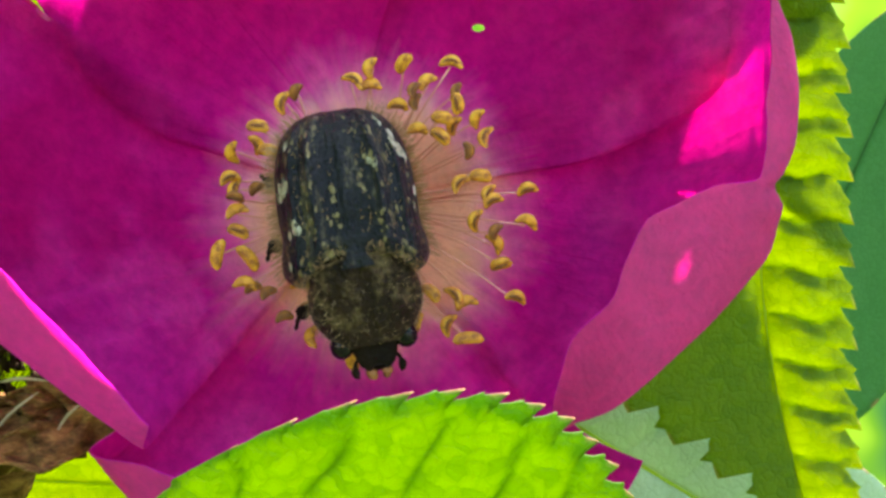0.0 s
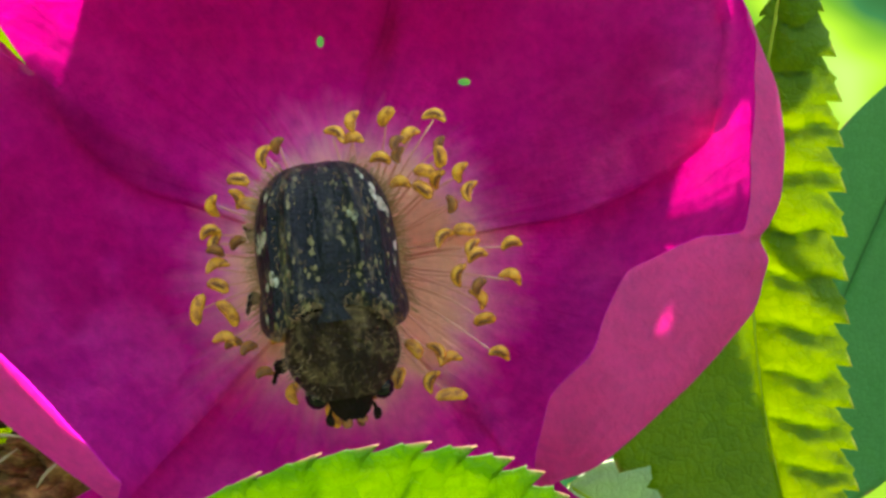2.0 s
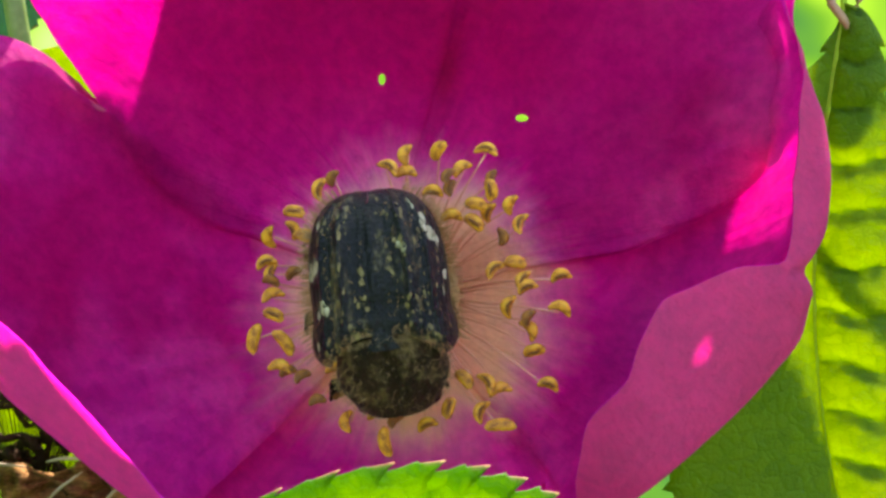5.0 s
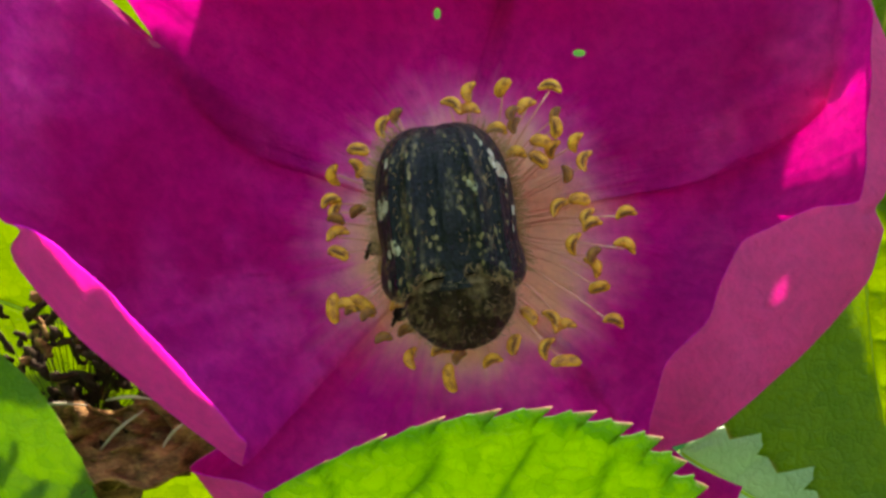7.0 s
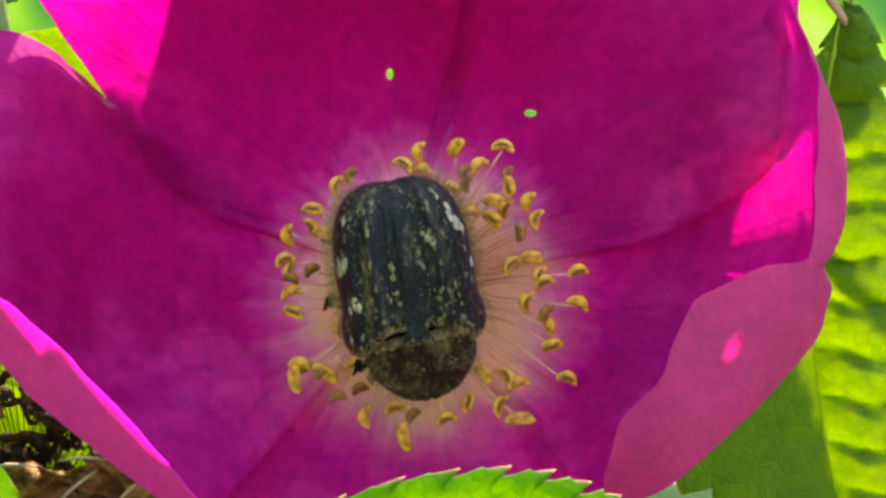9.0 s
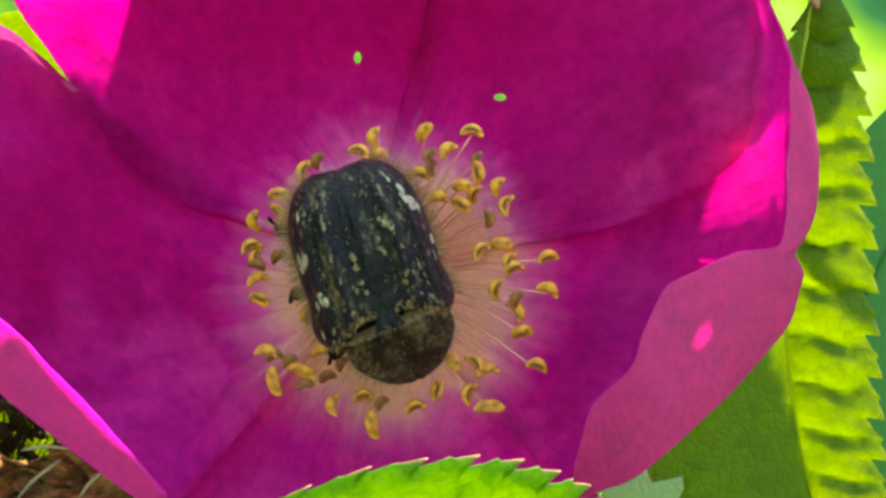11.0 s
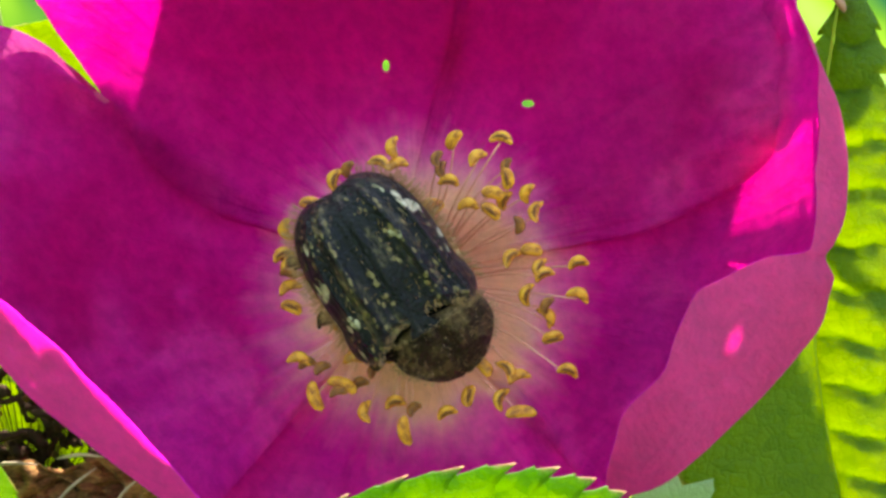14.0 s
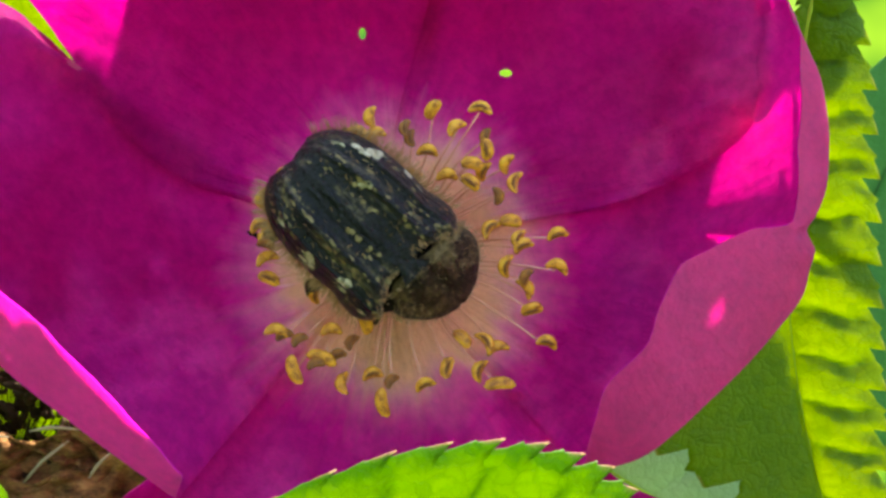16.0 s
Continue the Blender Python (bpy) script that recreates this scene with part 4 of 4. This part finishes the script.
def build_beetle():
    b = thing("beetle", "black flower chafer beetle with pale flecks feeding among the stamens", "beetle")
    rnd = random.Random(3)
    # abdomen and belly
    v, n, s = [], 15, 18
    for i in range(n):
        u = i / (n - 1)
        r = math.sin(math.pi * (0.04 + 0.92 * u)) ** 0.5
        for k in range(s):
            a = 2 * math.pi * k / s
            v.append((2.85 * r * math.cos(a), 0.25 + 1.25 * r * math.sin(a), -2.9 + 7.0 * u))
    piece("abdomen", mesh_of("abdomen", v, grid_faces(n, s, True) + [tuple(range(s))[::-1], tuple(range((n - 1) * s, n * s))]), BODY, b)
    v, n, s = [], 11, 16
    for i in range(n):                                     # thorax, seen in the gap behind the neck shield
        a = math.pi * (0.03 + 0.94 * i / (n - 1))
        for k in range(s):
            q = 2 * math.pi * k / s
            v.append((2.25 * math.sin(a) * math.cos(q), -0.55 + 1.15 * math.sin(a) * math.sin(q), -2.7 + 1.5 * math.cos(a)))
    piece("thorax", mesh_of("thorax", v, grid_faces(n, s, True) + [tuple(range(s))[::-1], tuple(range((n - 1) * s, n * s))]), BODY, b)
    for side in (-1, 1):
        nu, nv = 64, 60
        v = [elytron_point(side, i / (nu - 1), j / (nv - 1)) for i in range(nu) for j in range(nv)]
        f = grid_faces(nu, nv)
        dust = [math.exp(-((j / (nv - 1) - 0.23) / 0.04) ** 2) + 0.8 * math.exp(-((j / (nv - 1) - 0.37) / 0.04) ** 2) + 0.7 * math.exp(-((j / (nv - 1) - 0.62) / 0.05) ** 2) + 0.7 * math.exp(-(i / (nu - 1) / 0.05) ** 2) for i in range(nu) for j in range(nv)]
        e = piece("wing_case", mesh_of("wing_case", v, f if side < 0 else [q[::-1] for q in f], attrs={"dust": dust}), ELYTRON, b, "ribbed black wing case")
        # white patches (u, v, size) and clusters of tawny scales (u, v, number, spread along, spread across)
        white = [(0.55, 0.70, 0.30), (0.58, 0.62, 0.22), (0.53, 0.79, 0.18), (0.32, 0.56, 0.22), (0.29, 0.50, 0.12), (0.30, 0.66, 0.12), (0.82, 0.62, 0.16), (0.12, 0.66, 0.10)] if side < 0 else \
                [(0.69, 0.66, 0.28), (0.73, 0.56, 0.20), (0.66, 0.74, 0.18), (0.79, 0.60, 0.15), (0.45, 0.80, 0.20), (0.58, 0.26, 0.18), (0.36, 0.74, 0.10), (0.88, 0.52, 0.12)]
        tawny = [(0.84, 0.30, 9, 0.05, 0.08), (0.80, 0.56, 6, 0.05, 0.06), (0.52, 0.31, 9, 0.10, 0.04), (0.28, 0.11, 9, 0.13, 0.025), (0.10, 0.20, 6, 0.06, 0.05), (0.34, 0.36, 5, 0.08, 0.03), (0.06, 0.46, 7, 0.03, 0.12)] if side < 0 else \
                [(0.84, 0.19, 7, 0.04, 0.06), (0.56, 0.24, 6, 0.08, 0.04), (0.20, 0.28, 9, 0.10, 0.04), (0.07, 0.42, 9, 0.04, 0.14), (0.40, 0.13, 6, 0.10, 0.03), (0.74, 0.50, 6, 0.05, 0.06), (0.36, 0.46, 5, 0.10, 0.03)]
        spots = [(a, c, size, FLECK) for a, c, size in white]
        for a, c, count, along, across in tawny:
            spots += [(a + rnd.gauss(0, along), c + rnd.gauss(0, across), rnd.uniform(0.025, 0.085), FLECK_TAWNY) for _ in range(count)]
        spots += [(rnd.uniform(0.05, 0.95), rnd.uniform(0.08, 0.9), rnd.uniform(0.03, 0.07), FLECK_TAWNY) for _ in range(14)]
        for n, (u0, v0, size, mat) in enumerate(spots):
            u0, v0 = min(0.97, max(0.02, u0)), min(0.95, max(0.05, v0))
            c = np.array(elytron_point(side, u0, v0))
            pts = [c + np.array([0, -0.035, 0])]
            m = 18 if size > 0.15 else 9
            for k in range(m):
                a = 2 * math.pi * k / m
                r = size * max(0.3, 0.95 + 0.9 * noise.noise(Vector((1.3 * math.cos(a), 1.3 * math.sin(a), n * 3.7 + side))) + rnd.uniform(-0.12, 0.12))
                q = np.array(elytron_point(side, min(0.99, u0 + (1.2 if size > 0.15 else 1.9) * r * math.sin(a) / 6.5), min(0.99, max(0.02, v0 + r * math.cos(a) / 3.9))))
                pts.append(q + np.array([side * 0.012 * v0, -0.022, 0]))
            piece("fleck", mesh_of("fleck", pts, [(0, 1 + k, 1 + (k + 1) % m) for k in range(m)]), mat, e, "tawny scale" if mat is FLECK_TAWNY else "chalky white fleck")
    # scutellum
    v = [(x, -2.50 - 0.08 * (1 - abs(x)), z) for x, z in ((-0.75, -2.6), (0.75, -2.6), (0.35, -1.9), (0.0, -1.4), (-0.35, -1.9))] + [(0, -2.66, -2.2)]
    piece("scutellum", mesh_of("scutellum", v, [(0, 1, 5), (1, 2, 5), (2, 3, 5), (3, 4, 5), (4, 0, 5)]), ELYTRON, b)
    SHIELD_HALF = spline([(0.0, 2.2), (0.12, 2.40), (0.32, 2.50), (0.52, 2.40), (0.72, 2.05), (0.88, 1.66), (0.96, 1.40), (1.0, 1.15)], 60)
    # neck shield, hinged at the shoulders; its space starts at the hinge
    nu, nv = 26, 37
    v = []
    for i in range(nu):
        u = i / (nu - 1)
        half = float(np.interp(u, SHIELD_HALF[:, 0], SHIELD_HALF[:, 1]))
        for j in range(nv):
            t = j / (nv - 1) * 2 - 1
            x = half * math.sin(t * math.pi / 2)
            y = -2.25 * math.cos(t * math.pi / 2) ** 0.75 * (1 - 0.55 * u ** 1.8) + 0.5 * u
            y += 1.6 + (0.7 * (1 - t * t) if i == 0 else 0.0)
            z = 0.85 * (1 - t * t) * (1 - u) - 3.0 * u
            y += 0.13 * math.exp(-(t / 0.045) ** 2) - 0.06 * math.exp(-((abs(t) - 0.14) / 0.08) ** 2) + 0.10 * math.exp(-((abs(t) - 0.55) / 0.12) ** 2 - ((u - 0.45) / 0.2) ** 2)
            y += 0.07 * noise.noise(Vector((x * 1.5, u * 4.5, 2.0)))
            v.append((x, y, z))
    me = mesh_of("neck_shield", v, grid_faces(nu, nv), attrs={"dust": [(2.2 if i == 0 else (0.9 if i == 1 else 0.0)) - 1.6 * math.exp(-((j / (nv - 1) * 2 - 1) / 0.07) ** 2) - 0.8 * (i / (nu - 1)) ** 3 for i in range(nu) for j in range(nv)]})
    shield = piece("neck_shield", me, PRONOTUM, b, "dull olive-brown pitted neck shield")
    shield.location = (0, -1.75 * MM, -2.8 * MM)
    # head with squared clypeus, eyes, palps, clubbed antennae; its space starts at the neck
    v, n, s = [], 12, 16
    for i in range(n):
        u = i / (n - 1)
        half = 1.12 * (1 - 0.46 * u * u) * (1 - max(0, u - 0.85) * 1.6)
        for k in range(s):
            a = 2 * math.pi * k / s
            v.append((half * math.copysign(abs(math.cos(a)) ** 0.8, math.cos(a)), 0.2 + (0.62 - 0.34 * u) * math.sin(a) + 0.12 * math.cos(a) ** 2 * u, -1.75 * u + (0.18 if u > 0.9 and abs(math.cos(a)) < 0.4 else 0.0)))
    head = piece("head", mesh_of("head", v, grid_faces(n, s, True) + [tuple(range(s))[::-1], tuple(range((n - 1) * s, n * s))]), BODY, b)
    for side in (-1, 1):
        ball = [(side * 1.42 + 0.54 * math.cos(q) * math.sin(p), 0.15 + 0.52 * math.cos(p), -0.45 + 0.58 * math.sin(q) * math.sin(p)) for p in np.linspace(0.02, 3.12, 9) for q in np.linspace(0, 2 * math.pi, 12, endpoint=False)]
        piece("eye", mesh_of("eye", ball, grid_faces(9, 12, True)), EYE, head, "glossy black eye")
        palp = tube(spline([(side * 0.30, 0.5, -1.55), (side * 0.34, 0.4, -1.85), (side * 0.20, 0.45, -2.1)], 6), [0.14, 0.24, 0.28, 0.26, 0.21, 0.07], 8)
        piece("palp", mesh_of("palp", *palp), PALP, head, "tawny orange palp")
        stalk = spline([(side * 0.7, 0.4, -1.0), (side * 0.95, 0.5, -1.25), (side * 1.0, 0.5, -1.4)], 8)
        club = spline([(side * 1.0, 0.5, -1.4), (side * 1.05, 0.45, -1.65), (side * 0.95, 0.5, -1.95)], 6)
        piece("antenna", mesh_of("antenna", *joined([tube(stalk, 0.09, 6), tube(club, [0.09, 0.16, 0.20, 0.19, 0.15, 0.05], 8)])), BODY, head)
    # six jointed legs
    for side in (-1, 1):
        for z0, knee, foot in ((-2.9, (2.0, 1.7, -3.5), (2.1, 3.2, -3.8)), (-0.8, (2.7, 1.6, -0.9), (2.9, 3.2, -0.5)), (1.4, (2.5, 1.7, 2.0), (2.6, 3.4, 2.4))):
            hip = (side * 1.9, 1.0, z0)
            kn = (side * knee[0], knee[1], knee[2])
            ft = (side * foot[0] - (0.8 if side < 0 else 0.1), foot[1] - 0.7, foot[2])
            femur = tube(spline([hip, ((hip[0] + kn[0]) / 2, 0.9, (hip[2] + kn[2]) / 2), kn], 8), [0.3, 0.42, 0.46, 0.44, 0.4, 0.34, 0.28, 0.2], 8)
            tibia = tube(spline([kn, ((kn[0] + ft[0]) / 2, (kn[1] + ft[1]) / 2 - 0.1, (kn[2] + ft[2]) / 2), ft], 8), [0.18, 0.22, 0.24, 0.26, 0.28, 0.32, 0.34, 0.16], 8)
            toe = [(ft[0] + side * 0.06 * k, ft[1] + 0.20 * k, ft[2] + 0.12 * k * (1 if z0 > 0 else -1)) for k in range(6)]
            tarsus = tube(toe, [0.12, 0.09, 0.13, 0.08, 0.12, 0.03], 6)
            leg = piece("leg", mesh_of("leg", *joined([femur, tibia])), BODY, b)
            piece("foot", mesh_of("foot", *tarsus), BODY, leg)
    # tawny fringe of fine hairs along the flanks, rear and neck shield
    parts = []
    for side in (-1, 1):
        for k in range(420):
            u = rnd.random() ** 0.8
            p = np.array(elytron_point(side, min(0.985, u), rnd.uniform(0.93, 1.0)))
            d = np.array([p[0] * 0.30 + rnd.uniform(-0.25, 0.25), rnd.uniform(-0.15, 0.35), (u - 0.45) * 1.5 + rnd.uniform(-0.3, 0.3)])
            d = d / np.linalg.norm(d) * rnd.uniform(0.3, 0.75)
            parts.append(tube([p + np.array([0, 0.15, 0]), p + d * 0.6, p + d + np.array([0, 0.12, 0])], [0.014, 0.010, 0.003], 3, False))
    for side in (-1, 1):
        for k in range(100):
            p = np.array(elytron_point(side, rnd.uniform(0.02, 0.97), rnd.choice((0.14, 0.42, 0.66)) + rnd.uniform(-0.07, 0.07)))
            d = np.array([rnd.uniform(-0.5, 0.5), -0.55, 0.8]) * rnd.uniform(0.10, 0.22)
            parts.append(tube([p, p + d * 0.6, p + d], [0.016, 0.012, 0.004], 3, False))
        for k in range(95):                               # along the base
            p = np.array(elytron_point(side, abs(rnd.gauss(0, 0.035)), rnd.uniform(0.06, 0.75)))
            d = np.array([rnd.uniform(-0.6, 0.6), -0.5, rnd.uniform(-0.9, 0.3)]) * rnd.uniform(0.15, 0.34)
            parts.append(tube([p, p + d * 0.6, p + d], [0.017, 0.013, 0.004], 3, False))
    tagged(piece("hair_fringe", mesh_of("hair_fringe", *joined(parts)), FRINGE, b, "tawny hair fringe"), kind="stuff")
    parts = []
    for k in range(520):
        t = rnd.uniform(-1, 1) if k % 4 else math.copysign(rnd.uniform(0.8, 1.0), rnd.random() - 0.5)
        u = rnd.random() if k % 3 else rnd.uniform(0.0, 0.08)
        half = float(np.interp(u, SHIELD_HALF[:, 0], SHIELD_HALF[:, 1]))
        p = np.array([1.02 * half * math.sin(t * math.pi / 2), -2.25 * max(0.0, math.cos(t * math.pi / 2)) ** 0.75 * (1 - 0.55 * u ** 1.8) + 0.5 * u + 1.6, 0.85 * (1 - t * t) * (1 - u) - 3.0 * u])
        d = np.array([t * 0.8 + rnd.uniform(-0.4, 0.4), -0.6 * (1 - abs(t)), (0.5 if u < 0.08 else -0.2) + rnd.uniform(-0.4, 0.4)])
        d = d / np.linalg.norm(d) * rnd.uniform(0.14, 0.36)
        parts.append(tube([p, p + d * 0.6, p + d + np.array([0, 0.06, 0])], [0.010, 0.008, 0.003], 3, False))
    tagged(piece("hair", mesh_of("hair", *joined(parts)), HAIR, shield, "short tawny hairs"), kind="stuff")
    return b, shield, head


BEETLE, SHIELD, HEAD = build_beetle()


def motions():
    # beetle: seconds, place in mm from the heart, heading, nose-down tilt, and the bow of its neck shield
    rows = [(0.0, -0.33, -1.4, -0.6, 9.0, -8, 2), (0.5, -0.33, -1.4, -0.6, 8.5, -8, 4), (1.0, -0.32, -1.4, -0.6, 8.0, -8, 6), (1.5, -0.32, -1.4, -0.6, 7.5, -8, 8), (2.5, -0.3, -1.4, -0.57, 7.5, -8, 8),
            (3.5, -0.26, -1.4, -0.53, 7.5, -7, 9), (4.0, -0.24, -1.4, -0.5, 7.5, -6, 10), (4.5, -0.2, -1.4, -0.46, 7.5, -4, 13), (5.0, -0.18, -1.4, -0.4, 7.5, -2, 17), (7.3, -0.3, -1.4, -0.12, 8.2, 3, 20),
            (8.0, -0.3, -1.4, 0.0, 9.0, 4, 22), (9.2, -0.1, -1.4, 0.16, 10.5, 6, 22), (11.3, -0.42, -1.4, 0.22, 19.5, 9, 20), (12.5, -0.7, -1.4, 0.26, 24.5, 10, 18), (13.5, -0.92, -1.4, 0.15, 30.5, 11, 16),
            (14.5, -1.05, -1.4, 0.18, 37.5, 12, 16), (15.2, -1.1, -1.4, 0.5, 42.0, 12, 17), (16.0, -1.05, -1.4, 0.95, 47.0, 12, 20)]
    walk(BEETLE, [(t, pose(x * MM, y * MM, FLOWER[2] + z * MM) @ pose(0, 0, 0, 0, -h, 0) @ pose(0, 0, 0, tilt, 0, 0)) for t, x, y, z, h, tilt, bow in rows])
    necks = [(t, pose(float(np.interp(t, (9.2, 12.5, 14.5), (0.1, 0.5, 0.6))) * MM, -1.75 * MM, -float(np.interp(t, (5.0, 9.2, 14.5), (2.8, 3.05, 3.2))) * MM) @ pose(0, 0, 0, 0, -float(np.interp(t, (9.2, 11.3, 12.5, 14.5), (2, 4, 2, -4))), 0) @ pose(0, 0, 0, bow - 4)) for t, x, y, z, h, tilt, bow in rows]
    walk(SHIELD, necks)
    # the head nods under the neck shield as the beetle feeds
    walk(HEAD, [(t, m @ pose(0, 1.8 * MM, -2.3 * MM, float(np.interp(t, (0, 1.5, 2.5, 3.5, 4.0, 4.5, 5.0, 7.3), (0, 0, 22, 18, 8, 30, 60, 75))))) for t, m in necks])
    # two stamens that the beetle's foreleg pushes aside
    heart = pose(0.6 * MM, 5.0 * MM, -0.2 * MM)
    for st in PUSHED:
        walk(st, [(t, heart @ pose(0, 0, 0, 0, -a, 0) @ heart.inverted()) for t, a in ((0.0, 0.0), (5.0, 0.5), (7.3, 15.0), (9.0, 18.0), (11.3, 26.0), (12.5, 28.0), (16.0, 30.0))])
    for st in DRAGGED:
        walk(st, [(t, heart @ pose(0, 0, 0, 0, -a, 0) @ heart.inverted()) for t, a in ((0.0, 0.0), (9.2, 0.5), (11.3, 3.0), (12.5, 6.0), (14.5, 15.0), (16.0, 18.0))])
    for st in SWEPT:                                       # three that its rear sweeps along as it turns
        walk(st, [(t, heart @ pose(0, 0, 0, 0, -a, 0) @ heart.inverted()) for t, a in ((0.0, 0.0), (7.3, 0.5), (9.2, 2.0), (11.3, 8.0), (12.5, 11.0), (16.0, 12.0))])


motions()
